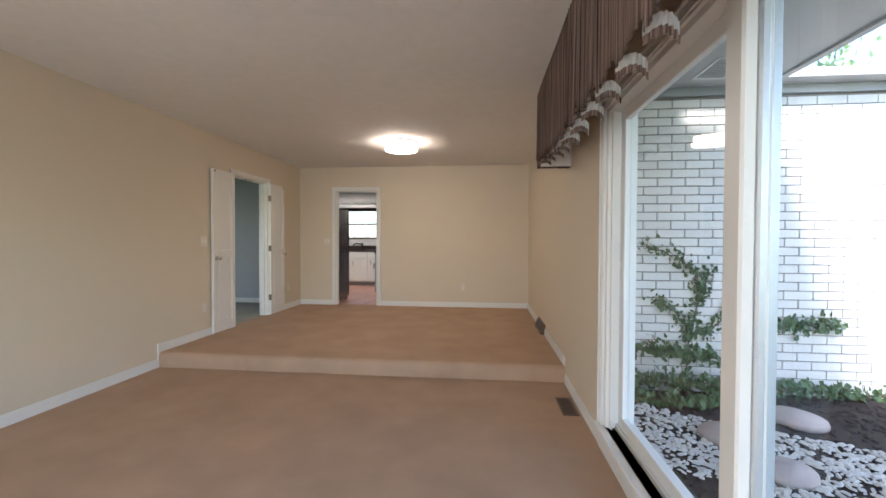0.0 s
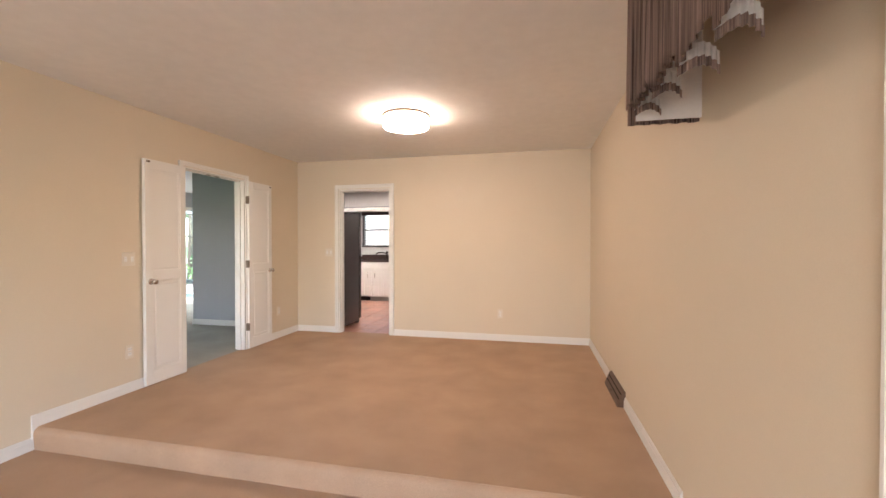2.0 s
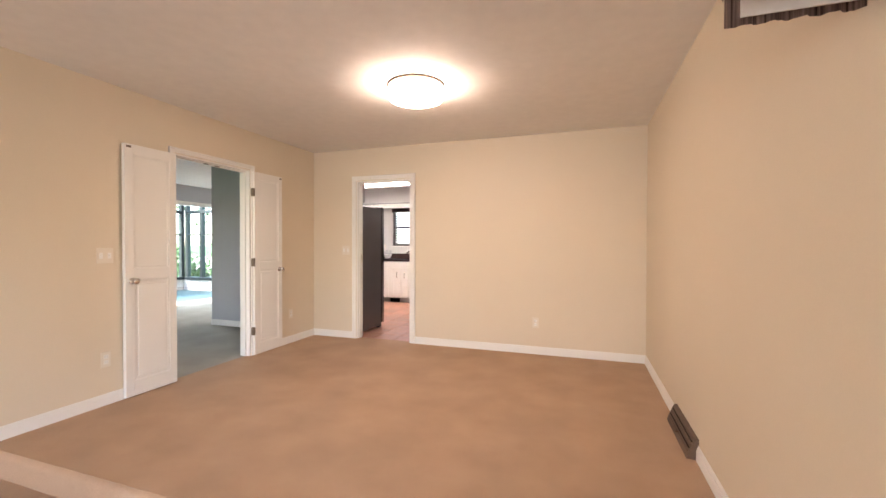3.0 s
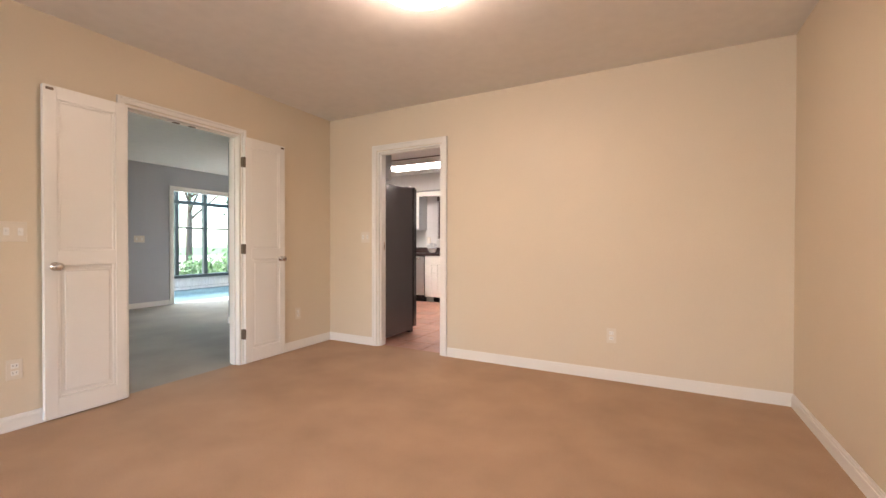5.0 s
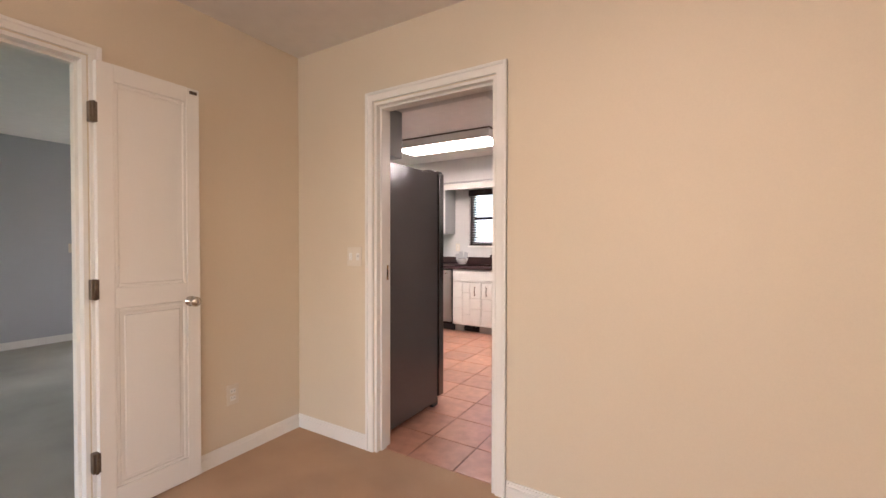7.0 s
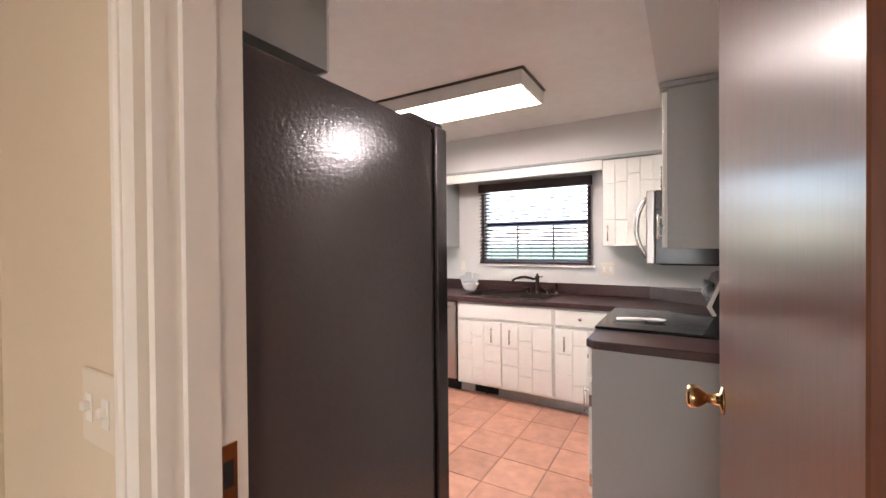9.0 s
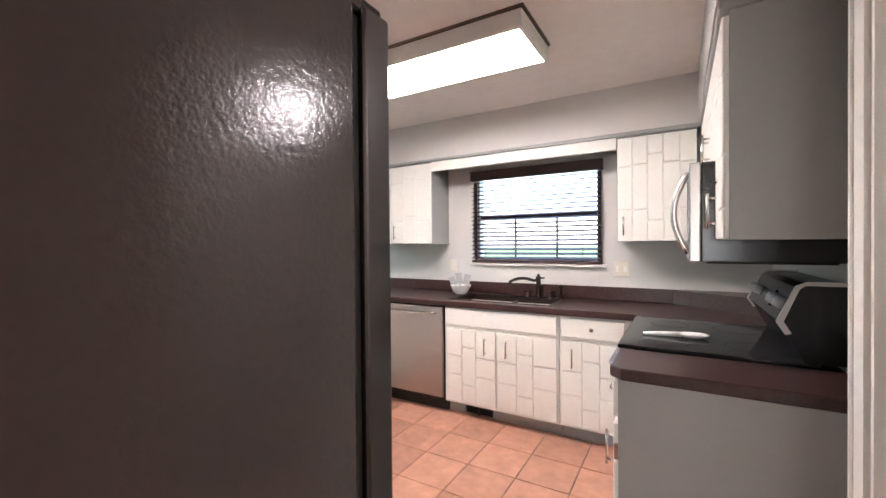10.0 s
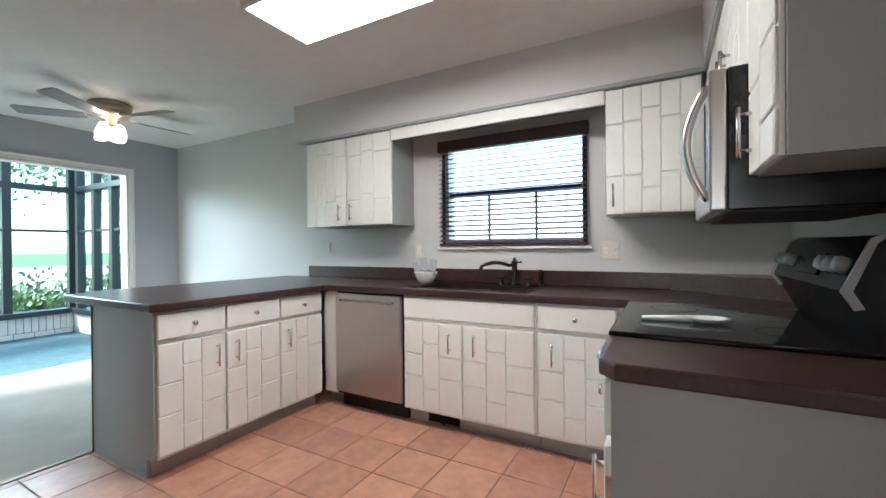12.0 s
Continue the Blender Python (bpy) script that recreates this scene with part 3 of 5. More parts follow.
# unseen south window, added so that sky light reaches the grey partition
w = thing("window_7", "unseen wide white-framed family room window, added for daylight", "window")
w["kind"] = "structure"
part("window_frame", blocks((-6.9, -6.84, 1.9, 2.0, 0.3, 2.15), (-4.16, -4.1, 1.9, 2.0, 0.3, 2.15), (-6.84, -4.16, 1.9, 2.0, 0.3, 0.36), (-6.84, -4.16, 1.9, 2.0, 2.09, 2.15), (-5.53, -5.47, 1.9, 2.0, 0.36, 2.09)), WHITE, w)
bm = sheet(4.16, 6.84, 0.36, 2.09, 0)
bm.transform(pose(0, 1.94, 0, 0, 0, 180))
g = part("pane", bm, GLASS, w)
g.visible_shadow = False

# valance
e = thing("valance", "gathered brown striped fabric valance over the window", "valance")
VX, V0, V1, VZ0, VZ1 = 0.52, -1.9, 3.56, 1.77, 2.41
part("mounting_board", blocks((VX + 0.02, XR, V0, V1, VZ1 - 0.02, VZ1)), WHITE, e)


def pleated(path_points, z_top, hem, depth, freq, thick=0.006):
    """A hanging cloth along a plan line, with pleats and a cascading hem."""
    bm = bmesh.new()
    cols = []
    s = 0.0
    prev = None
    nz = 10
    for p, nrm in path_points:
        p = Vector(p)
        if prev is not None:
            s += (p - prev).length
        prev = p
        ph = s * freq + 1.5 * noise.noise((s * 2.0, 3, 0))
        hz = hem(s)
        col = []
        for k in range(nz + 1):
            f = k / nz
            amp = depth * (0.35 + 0.65 * f)
            off = amp * (math.sin(ph) + 0.45 * math.sin(2.7 * ph + 1)) * (0.6 + 0.4 * math.sin(s * 5))
            col.append(bm.verts.new((p.x + nrm[0] * off, p.y + nrm[1] * off, z_top + (hz - z_top) * f)))
        cols.append(col)
    for a, b in zip(cols, cols[1:]):
        for k in range(nz):
            bm.faces.new((a[k], b[k], b[k + 1], a[k + 1])).smooth = True
    bmesh.ops.solidify(bm, geom=bm.faces, thickness=thick)
    return bm


def hem(s):
    f = ((s - 0.12) / 0.25) % 1.0
    return 1.745 + 0.07 * max(0.0, 1 - s / 0.9) + 0.05 * f ** 1.2 + 0.01 * noise.noise((s * 9, 0, 5))


front = [((VX, V1 - i * 0.008), (-1, 0)) for i in range(int((V1 - V0) / 0.008))]
front = [((*p, 0), n_) for p, n_ in front]
part("front_cloth", pleated(front, VZ1, hem, 0.016, 2 * math.pi / 0.045), FABRIC, e)
side = [((VX + i * 0.008, V1, 0), (0, 1)) for i in range(int((XR - VX) / 0.008))]
part("return_cloth", pleated(side, VZ1, lambda s: VZ0 + 0.005, 0.008, 2 * math.pi / 0.06), FABRIC, e)


def fold(y, z0, z1, width, wave):
    """A hem fold that curls from the front cloth back towards the window, finely gathered."""
    bm = bmesh.new()
    cols = []
    for k in range(41):
        u = k / 40
        yy = y - 0.025 * math.sin(math.pi * u) - wave * math.sin(u * 38)
        lift = 0.02 * math.sin(math.pi * u)
        cols.append([bm.verts.new((VX + width * u, yy, z)) for z in (z0 + lift, (z0 + z1) / 2 + lift, z1 + lift)])
    for a, b in zip(cols, cols[1:]):
        for k in range(2):
            bm.faces.new((a[k], b[k], b[k + 1], a[k + 1])).smooth = True
    bmesh.ops.solidify(bm, geom=bm.faces, thickness=0.003)
    return bm


for i in range(int((V1 - 0.12 - V0) / 0.25)):
    y = V1 - 0.12 - i * 0.25
    zh = 1.735 + 0.07 * max(0.0, 1 - i * 0.25 / 0.9) + 0.008 * noise.noise((i * 1.7, 2, 0))
    wide = 0.10 + 0.02 * noise.noise((i * 2.3, 5, 0))
    part("lining_fold", fold(y, zh, zh + 0.04, wide, 0.004), LINING, e, "pale lining showing at the folded hem")
    part("hem_fold", fold(y - 0.004, zh - 0.028, zh - 0.0005, wide, 0.006), FABRIC, e)
part("return_lining", blocks((VX + 0.03, XR - 0.004, V1 - 0.018, V1 - 0.012, VZ0 + 0.02, VZ1 - 0.02)), LINING, e, "pale lining inside the return")

# ---- kitchen ----
FACE = {"n": lambda x, y, z=0.0: pose(x, y, z), "p": lambda x, y, z=0.0: pose(x, y, z, 0, 0, 90), "e": lambda x, y, z=0.0: pose(x, y, z, 0, 0, -90)}


def placed(name, bm, mt, parent, m, label=""):
    bm.transform(m)
    return part(name, bm, mt, parent, label)


def bar_handle(parent, m, x, z0, z1, y=-0.02):
    bm = tube([(x, y - 0.028, z0), (x, y - 0.028, z1)], 0.0055, 10)
    for z in (z0 + 0.018, z1 - 0.018):
        bm = merge(bm, tube([(x, y - 0.026, z), (x, y, z)], 0.0045, 8))
    placed("handle", bm, CHROME, parent, m, "satin nickel bar handle")


PATTERNS = [
    [[0.36, 0.64], [0.22, 0.78], [0.38, 0.63]],
    [[0.38, 0.63], [0.24, 0.77], [0.39, 0.65]],
    [[0.37, 0.62], [0.24, 0.75], [0.365, 0.615]],
    [[0.37, 0.64], [0.24, 0.765], [0.36, 0.63]],
]


def panel_door(parent, m, x0, x1, z0, z1, pattern, handle=None, t=0.02, handle_z=None):
    """A slab door whose face is cut by grooves into planks and blocks; local x along the run, -y towards the room."""
    d = placed("door", blocks((x0, x1, -t + 0.010, 0, z0, z1)), CABINET, parent, m)
    n = len(pattern)
    shares = (0.34, 0.28, 0.38) if n == 3 else (1 / n,) * n
    g, gz = 0.0009, 0.0032
    for i, cuts in enumerate(pattern):
        zs = [z0] + [z1 - (z1 - z0) * c for c in sorted(cuts, reverse=True)] + [z1]
        xa, xb = x0 + (x1 - x0) * sum(shares[:i]), x0 + (x1 - x0) * sum(shares[:i + 1])
        for a, b in zip(zs, zs[1:]):
            placed("panel", blocks((xa + (g if i else 0), xb - (g if i < n - 1 else 0), -t, -t + 0.010, a + (gz if a > z0 else 0), b - (gz if b < z1 else 0)), bevel=0.0035), CABINET, d, m)
    if handle is not None:
        hz = handle_z or z1 - 0.11
        bar_handle(d, m, handle, hz - 0.065, hz + 0.065, -t)
    return d


def drawer(parent, m, x0, x1, z0, z1, knob=True):
    d = placed("drawer", blocks((x0, x1, -0.02, 0, z0, z1), bevel=0.004), CABINET, parent, m)
    if knob:
        k = lathe([(0, 0), (0.006, 0), (0.005, 0.012), (0.012, 0.018), (0.014, 0.024), (0.010, 0.029), (0, 0.03)], 16, ((x0 + x1) / 2, -0.02, (z0 + z1) / 2), pose(0, 0, 0, 90, 0, 0))
        placed("knob", k, CHROME, d, m, "round satin knob")
    return d


CT, CB = 0.905, 0.862
YB = 10.0                                         # front of the base cabinets along the north wall


def base_cabinet(m, x0, x1, depth, doors, drawers, label, toe=True, group="base cabinets", side=None):
    e = thing("base_cabinet", label, "cabinet", group)
    placed("body", blocks((x0, x1, 0.001, depth, 0.10, CB - 0.001)), CABINET, e, m)
    if toe:
        placed("toe_kick", blocks((x0, x1, 0.07, depth, 0, 0.10)), TOEKICK, e, m, "grey painted toe kick")
    for a, b, kn in drawers:
        drawer(e, m, a, b, 0.715, 0.848, kn)
    for a, b, pat, h in doors:
        panel_door(e, m, a, b, 0.118, 0.69, pat, h)
    return e


mn = FACE["n"](0, YB)
base_cabinet(mn, -3.80, -2.895, 0.57, [(-3.785, -3.36, PATTERNS[2], -3.44), (-3.345, -2.905, PATTERNS[3], -3.27)], [(-3.79, -2.905, False)], "white sink base cabinet with grooved doors", toe=False)
e = base_cabinet(mn, -2.89, -2.40, 0.57, [(-2.875, -2.475, PATTERNS[0], -2.80)], [(-2.875, -2.475, True)], "white corner base cabinet with one drawer", toe=True)
base_cabinet(mn, -4.53, -4.405, 0.57, [], [], "white corner filler cabinet", toe=True)
e = thing("toe_vent", "grey toe kick with a dark heating grille", "toe kick")
placed("board", blocks((-3.80, -3.66, 0.07, 0.5, 0, 0.10), (-3.42, -2.895, 0.07, 0.5, 0, 0.10)), TOEKICK, e, mn)
placed("grille_back", blocks((-3.66, -3.42, 0.10, 0.5, 0, 0.10)), DARK, e, mn)
for k in range(6):
    placed("slat", blocks((-3.66, -3.42, 0.075, 0.085, 0.012 + 0.016 * k, 0.018 + 0.016 * k)), DARK, e, mn)
placed("divider", blocks((-3.545, -3.535, 0.07, 0.09, 0, 0.10)), RUBBER, e, mn)

XP = -4.52                                        # front of the peninsula cabinets, facing east
mp = FACE["p"](XP, 0)
edges = [8.82, 9.19, 9.57, 9.95]
for i in range(3):
    a, b = edges[i] + 0.008, edges[i + 1] - 0.008
    base_cabinet(mp, edges[i] + (0.012 if i == 0 else 0), edges[i + 1] - 0.001, 0.62, [(a, b, PATTERNS[i], [b - 0.05, a + 0.055, a + 0.055][i])], [(a, b, True)], "white peninsula base cabinet with drawer above grooved door", group="peninsula cabinets")
e = thing("end_panel", "painted end panel of the peninsula, colour darkened for shade", "panel")
part("board", blocks((XP - 0.665, XP - 0.002, 8.815, 8.831, 0.10, CB - 0.001), (XP - 0.665, XP - 0.075, 8.815, 8.831, 0.0, 0.10)), SIDEPANEL_SHADED, e)
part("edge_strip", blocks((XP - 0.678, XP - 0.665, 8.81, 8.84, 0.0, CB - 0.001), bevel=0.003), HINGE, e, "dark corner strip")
e = thing("peninsula_back", "painted back panel of the peninsula, colour darkened for shade", "panel")
part("board", blocks((XP - 0.664, XP - 0.648, 8.832, YN - 0.005, 0.0, CB - 0.001)), SIDEPANEL_SHADED, e)

# stove run
XS = -2.365
ms = FACE["e"](XS, 0)
e = thing("base_cabinet", "white end cabinet beside the stove", "cabinet", "base cabinets")
part("body", blocks((XS, XE - 0.001, 8.785, 9.065, 0.10, CB - 0.001)), CABINET, e)
part("end_panel", blocks((XS, XE - 0.001, 8.765, 8.784, 0.0, CB - 0.001)), SIDEPANEL_SHADED, e, "flat grey-white end panel, colour darkened for shade")
part("toe_kick", blocks((XS + 0.07, XE - 0.001, 8.785, 9.065, 0, 0.10)), TOEKICK, e)
panel_door(e, ms, -9.055, -8.79, 0.118, 0.69, PATTERNS[1][:2], -8.83)
drawer(e, ms, -9.055, -8.79, 0.715, 0.848)
for z in (0.2, 0.6):
    part("hinge", blocks((XS - 0.014, XS + 0.002, 8.762, 8.768, z - 0.03, z + 0.03), bevel=0.002), CHROME, e, "small bright hinge")


# worktop: one slab with rounded nosing, a cut for the sink and one for the stove
def slab(bm, *d):
    box(bm, *d, CB, CT, bevel=0.010, seg=2)


YC = 9.965
SK0, SK1, SKF, SKB = -3.78, -2.98, 10.07, 10.45
e = thing("worktop", "dark brown speckled laminate worktop around the kitchen", "worktop")
bm = bmesh.new()
outline = [(-5.62, 9.0), (-5.50, 8.79), (-4.50, 8.79), (-4.475, 8.815), (-4.475, 9.94), (-4.45, YC), (-2.42, YC), (-2.40, 9.94), (-2.40, 9.838), (XE, 9.838), (XE, YN), (-5.62, YN)]
vs = [bm.verts.new((x, y, CT)) for x, y in outline]
hole = [bm.verts.new((x, y, CT)) for x, y in ((SK0, SKF), (SK1, SKF), (SK1, SKB), (SK0, SKB))]
ed = [bm.edges.new((vs[i], vs[(i + 1) % len(vs)])) for i in range(len(vs))] + [bm.edges.new((hole[i], hole[(i + 1) % 4])) for i in range(4)]
bmesh.ops.triangle_fill(bm, use_beauty=True, edges=ed)
for f in list(bm.faces):
    c = f.calc_center_median()
    if SK0 < c.x < SK1 and SKF < c.y < SKB:
        bm.faces.remove(f)
bmesh.ops.recalc_face_normals(bm, faces=bm.faces)
if bm.faces[:][0].normal.z < 0:
    bmesh.ops.reverse_faces(bm, faces=bm.faces)
ret = bmesh.ops.extrude_face_region(bm, geom=bm.faces[:])
bmesh.ops.translate(bm, vec=(0, 0, -(CT - CB)), verts=[v for v in ret["geom"] if isinstance(v, bmesh.types.BMVert)])
bmesh.ops.recalc_face_normals(bm, faces=bm.faces)
sharp = [ed_ for ed_ in bm.edges if len(ed_.link_faces) == 2 and ed_.calc_face_angle(0) > 1.0 and abs(ed_.verts[0].co.z - ed_.verts[1].co.z) < 1e-4]
bmesh.ops.bevel(bm, geom=sharp, offset=0.008, segments=2, affect="EDGES", profile=0.5)
part("slab", bm, COUNTER, e)
bm = bmesh.new()
q = [(-2.395, 8.792), (-2.355, 8.75), (XE, 8.75), (XE, 9.068), (-2.395, 9.068)]
vs = [bm.verts.new((x, y, CB - 0.0008)) for x, y in q]
f = bm.faces.new(vs)
r = bmesh.ops.extrude_face_region(bm, geom=[f])
bmesh.ops.translate(bm, vec=(0, 0, CT - CB), verts=[v for v in r["geom"] if isinstance(v, bmesh.types.BMVert)])
bmesh.ops.recalc_face_normals(bm, faces=bm.faces)
bmesh.ops.bevel(bm, geom=[x for x in bm.edges if x.verts[0].co.z == x.verts[1].co.z], offset=0.008, segments=2, affect="EDGES", profile=0.5)
part("end_slab", bm, COUNTER, e)
part("backsplash", blocks((-5.30, XE - 0.02, YN - 0.02, YN, CT + 0.001, 1.01), (XE - 0.02, XE, 9.84, YN - 0.02, CT + 0.001, 1.01), bevel=0.004), COUNTER, e)
part("end_backsplash", blocks((XE - 0.02, XE, 8.75, 9.066, CT + 0.001, 1.01), bevel=0.004), COUNTER, e)
bm = bmesh.new()
vs = [bm.verts.new(p) for p in ((-2.22, YN - 0.021, CT + 0.001), (XE - 0.021, 10.14, CT + 0.001), (XE - 0.021, YN - 0.021, CT + 0.001))]
f = bm.faces.new(vs)
r = bmesh.ops.extrude_face_region(bm, geom=[f])
bmesh.ops.translate(bm, vec=(0, 0, 0.104), verts=[v for v in r["geom"] if isinstance(v, bmesh.types.BMVert)])
bmesh.ops.recalc_face_normals(bm, faces=bm.faces)
part("corner_splash", bm, COUNTER, e, "angled laminate corner block")

# sink
e = thing("sink", "dark brown composite sink set in the worktop", "sink")
bm = bmesh.new()
z0, t = CT - 0.19, 0.012
for d in ((SK0, SK1, SKF, SKB, z0 - t, z0), (SK0, SK0 + t, SKF, SKB, z0, CT - 0.001), (SK1 - t, SK1, SKF, SKB, z0, CT - 0.001), (SK0 + t, SK1 - t, SKF, SKF + t, z0, CT - 0.001), (SK0 + t, SK1 - t, SKB - t, SKB, z0, CT - 0.001), (-3.36, -3.345, SKF + t, SKB - t, z0, CT - 0.03)):
    box(bm, *d)
part("basin", bm, BRONZE, e)
part("rim", blocks((SK0 - 0.02, SK1 + 0.02, SKF - 0.02, SKF + 0.004, CT, CT + 0.006), (SK0 - 0.02, SK1 + 0.02, SKB - 0.004, SKB + 0.02, CT, CT + 0.006), (SK0 - 0.02, SK0 + 0.004, SKF + 0.004, SKB - 0.004, CT, CT + 0.006), (SK1 - 0.004, SK1 + 0.02, SKF + 0.004, SKB - 0.004, CT, CT + 0.006), bevel=0.0025), BRONZE, e)
for x in (-3.57, -3.16):
    part("drain", lathe([(0, 0.001), (0.03, 0.001), (0.042, 0.004), (0.045, 0.0)], 20, (x, 10.26, z0)), CHROME, e)

# faucet
FX, FY = -3.19, 10.50
e = thing("faucet", "oil-rubbed bronze bridge faucet with curved spout", "faucet")
part("post", lathe([(0, 0), (0.032, 0), (0.032, 0.008), (0.022, 0.014), (0.018, 0.03), (0.02, 0.10), (0.024, 0.105), (0.02, 0.112), (0.018, 0.15), (0.024, 0.156), (0.024, 0.168), (0.014, 0.175), (0.010, 0.182), (0.012, 0.190), (0, 0.198)], 20, (FX, FY, CT)), BRONZE, e)
sp = [(FX, FY, CT + 0.145)] + [(FX - 0.035 - 0.02 * i, FY - 0.02 - 0.016 * i, CT + 0.14 + 0.022 * math.sin(i / 7 * math.pi * 0.9)) for i in range(8)]
last = sp[-1]
sp += [(last[0] - 0.018, last[1] - 0.014, last[2] - 0.012), (last[0] - 0.022, last[1] - 0.017, last[2] - 0.035)]
part("spout", tube(sp, [0.013] * 8 + [0.011, 0.013, 0.015], 12), BRONZE, e)
part("lever", tube([(FX + 0.018, FY, CT + 0.162), (FX + 0.04, FY - 0.004, CT + 0.163), (FX + 0.052, FY - 0.005, CT + 0.165)], [0.006, 0.005, 0.008], 10), BRONZE, e)
for dx in (-0.10, 0.10):
    k = part("tap_handle", lathe([(0, 0), (0.026, 0), (0.026, 0.006), (0.014, 0.014), (0.012, 0.045), (0.016, 0.05), (0.012, 0.056), (0, 0.058)], 16, (FX + dx, FY, CT)), BRONZE, e, "bronze cross tap handle")
    for a in (20, 110):
        c, s = math.cos(radians(a)) * 0.032, math.sin(radians(a)) * 0.032
        part("cross_bar", tube([(FX + dx - c, FY - s, CT + 0.048), (FX + dx + c, FY + s, CT + 0.048)], 0.006, 8), BRONZE, k)
e = thing("side_sprayer", "oil-rubbed bronze side sprayer", "sprayer")
part("base", lathe([(0, 0), (0.026, 0), (0.024, 0.008), (0.016, 0.014), (0.014, 0.04), (0, 0.04)], 16, (FX + 0.185, FY - 0.005, CT)), BRONZE, e)
part("head", lathe([(0, 0.04), (0.014, 0.04), (0.012, 0.07), (0.019, 0.09), (0.021, 0.105), (0.012, 0.113), (0, 0.114)], 16, (FX + 0.185, FY - 0.005, CT)), BRONZE, e)

# bowl with two cloths
BX, BY = -3.88, 10.42
e = thing("bowl", "white ceramic bowl with a spout", "bowl")
part("shell", lathe([(0, 0), (0.045, 0), (0.05, 0.004), (0.075, 0.035), (0.088, 0.075), (0.094, 0.084), (0.09, 0.085), (0.07, 0.036), (0.045, 0.01), (0, 0.008)], 32, (BX, BY, CT)), PORCELAIN, e)
part("spout", tube([(BX + 0.085, BY - 0.02, CT + 0.072), (BX + 0.112, BY - 0.028, CT + 0.084)], [0.018, 0.008], 10), PORCELAIN, e)
for dx, tilt, hh in ((-0.035, -24, 0.13), (0.005, -8, 0.16), (0.04, 14, 0.15)):
    c = thing("utensil", "grey silicone utensil standing in the bowl", "utensil", "bowl utensils")
    bm = blocks((-0.03, 0.03, -0.004, 0.004, 0.06, hh), bevel=0.0035, seg=2)
    box(bm, -0.008, 0.008, -0.004, 0.004, -0.02, 0.06, bevel=0.003)
    bm.transform(Matrix.Translation((BX + dx, BY, CT + 0.035)) @ pose(0, 0, 0, 6, tilt, 10))
    part("blade", bm, GREYPLASTIC, c)

# dishwasher
e = thing("dishwasher", "stainless steel built-in dishwasher", "dishwasher")
D0, D1 = -4.40, -3.805
part("body", blocks((D0, D1, YB + 0.002, YB + 0.56, 0.10, CB - 0.004)), BLACK, e)
d = part("door", blocks((D0 + 0.006, D1 - 0.006, YB - 0.028, YB + 0.001, 0.125, 0.848), bevel=0.006, seg=2), STEEL, e, "brushed steel front")
hb = [(D0 + 0.07 + (D1 - D0 - 0.14) * i / 12, YB - 0.045 - 0.012 * math.sin(math.pi * i / 12), 0.80) for i in range(13)]
part("handle", tube([(hb[0][0], YB - 0.026, 0.80)] + hb + [(hb[-1][0], YB - 0.026, 0.80)], 0.009, 10), CHROME, d)
part("toe_panel", blocks((D0 + 0.004, D1 - 0.004, YB + 0.055, YB + 0.3, 0.0, 0.10)), RUBBER, e)

# refrigerator
e = thing("refrigerator", "tall refrigerator with dark grey textured sides and steel doors", "refrigerator")
R0, R1, RY0, RY1, RH = -3.50, -2.615, 7.075, 7.689, 1.735
part("cabinet", blocks((R0, R1, RY0, RY1, 0.03, RH), bevel=0.006, seg=2), FRIDGE, e, "pebble-textured dark grey sides")
part("gasket", blocks((R0 + 0.012, R1 - 0.012, RY1 + 0.0005, RY1 + 0.022, 0.06, RH - 0.01)), RUBBER, e, "black door gasket")
for a, b, hx in ((R0, -3.12, -3.15), (-3.112, R1, -3.08)):
    d = part("door", blocks((a, b, RY1 + 0.0225, RY1 + 0.092, 0.06, RH + 0.012), bevel=0.008, seg=3), STEEL_DOOR, e, "brushed steel door")
    part("handle", tube([(hx, RY1 + 0.09, 0.55), (hx, RY1 + 0.135, 0.58), (hx, RY1 + 0.135, 1.45), (hx, RY1 + 0.09, 1.48)], 0.012, 10), CHROME, d)
part("hinge_cover", blocks((R1 - 0.13, R1 - 0.004, RY1 - 0.10, RY1 + 0.03, RH + 0.0005, RH + 0.022), bevel=0.008, seg=2), FRIDGE, e)
part("door_hinge", blocks((R1 - 0.07, R1 - 0.012, RY1 + 0.02, RY1 + 0.085, RH + 0.0125, RH + 0.03), bevel=0.006, seg=2), BLACK, e)
part("base_grille", blocks((R0 + 0.01, R1 - 0.01, RY1 - 0.05, RY1 + 0.02, 0.0, 0.055)), RUBBER, e)
part("foot", blocks((R1 - 0.06, R1 - 0.02, RY0 + 0.04, RY0 + 0.08, 0.0, 0.03)), RUBBER, e)

# wall cabinets
UZ0, UZ1 = 1.357, 2.085


def wall_cabinet(m, x0, x1, depth, z0, z1, doors, label, name="wall_cabinet"):
    e = thing(name, label, "cabinet", "wall cabinets")
    # the body takes the side colour that is darkened for shade
    placed("body", blocks((x0, x1, 0.001, depth, z0, z1)), SIDEPANEL_SHADED, e, m)
    for a, b, pat, h in doors:
        panel_door(e, m, a, b, z0 + 0.004, z1 - 0.01, pat, h, handle_z=z0 + 0.11)
    return e


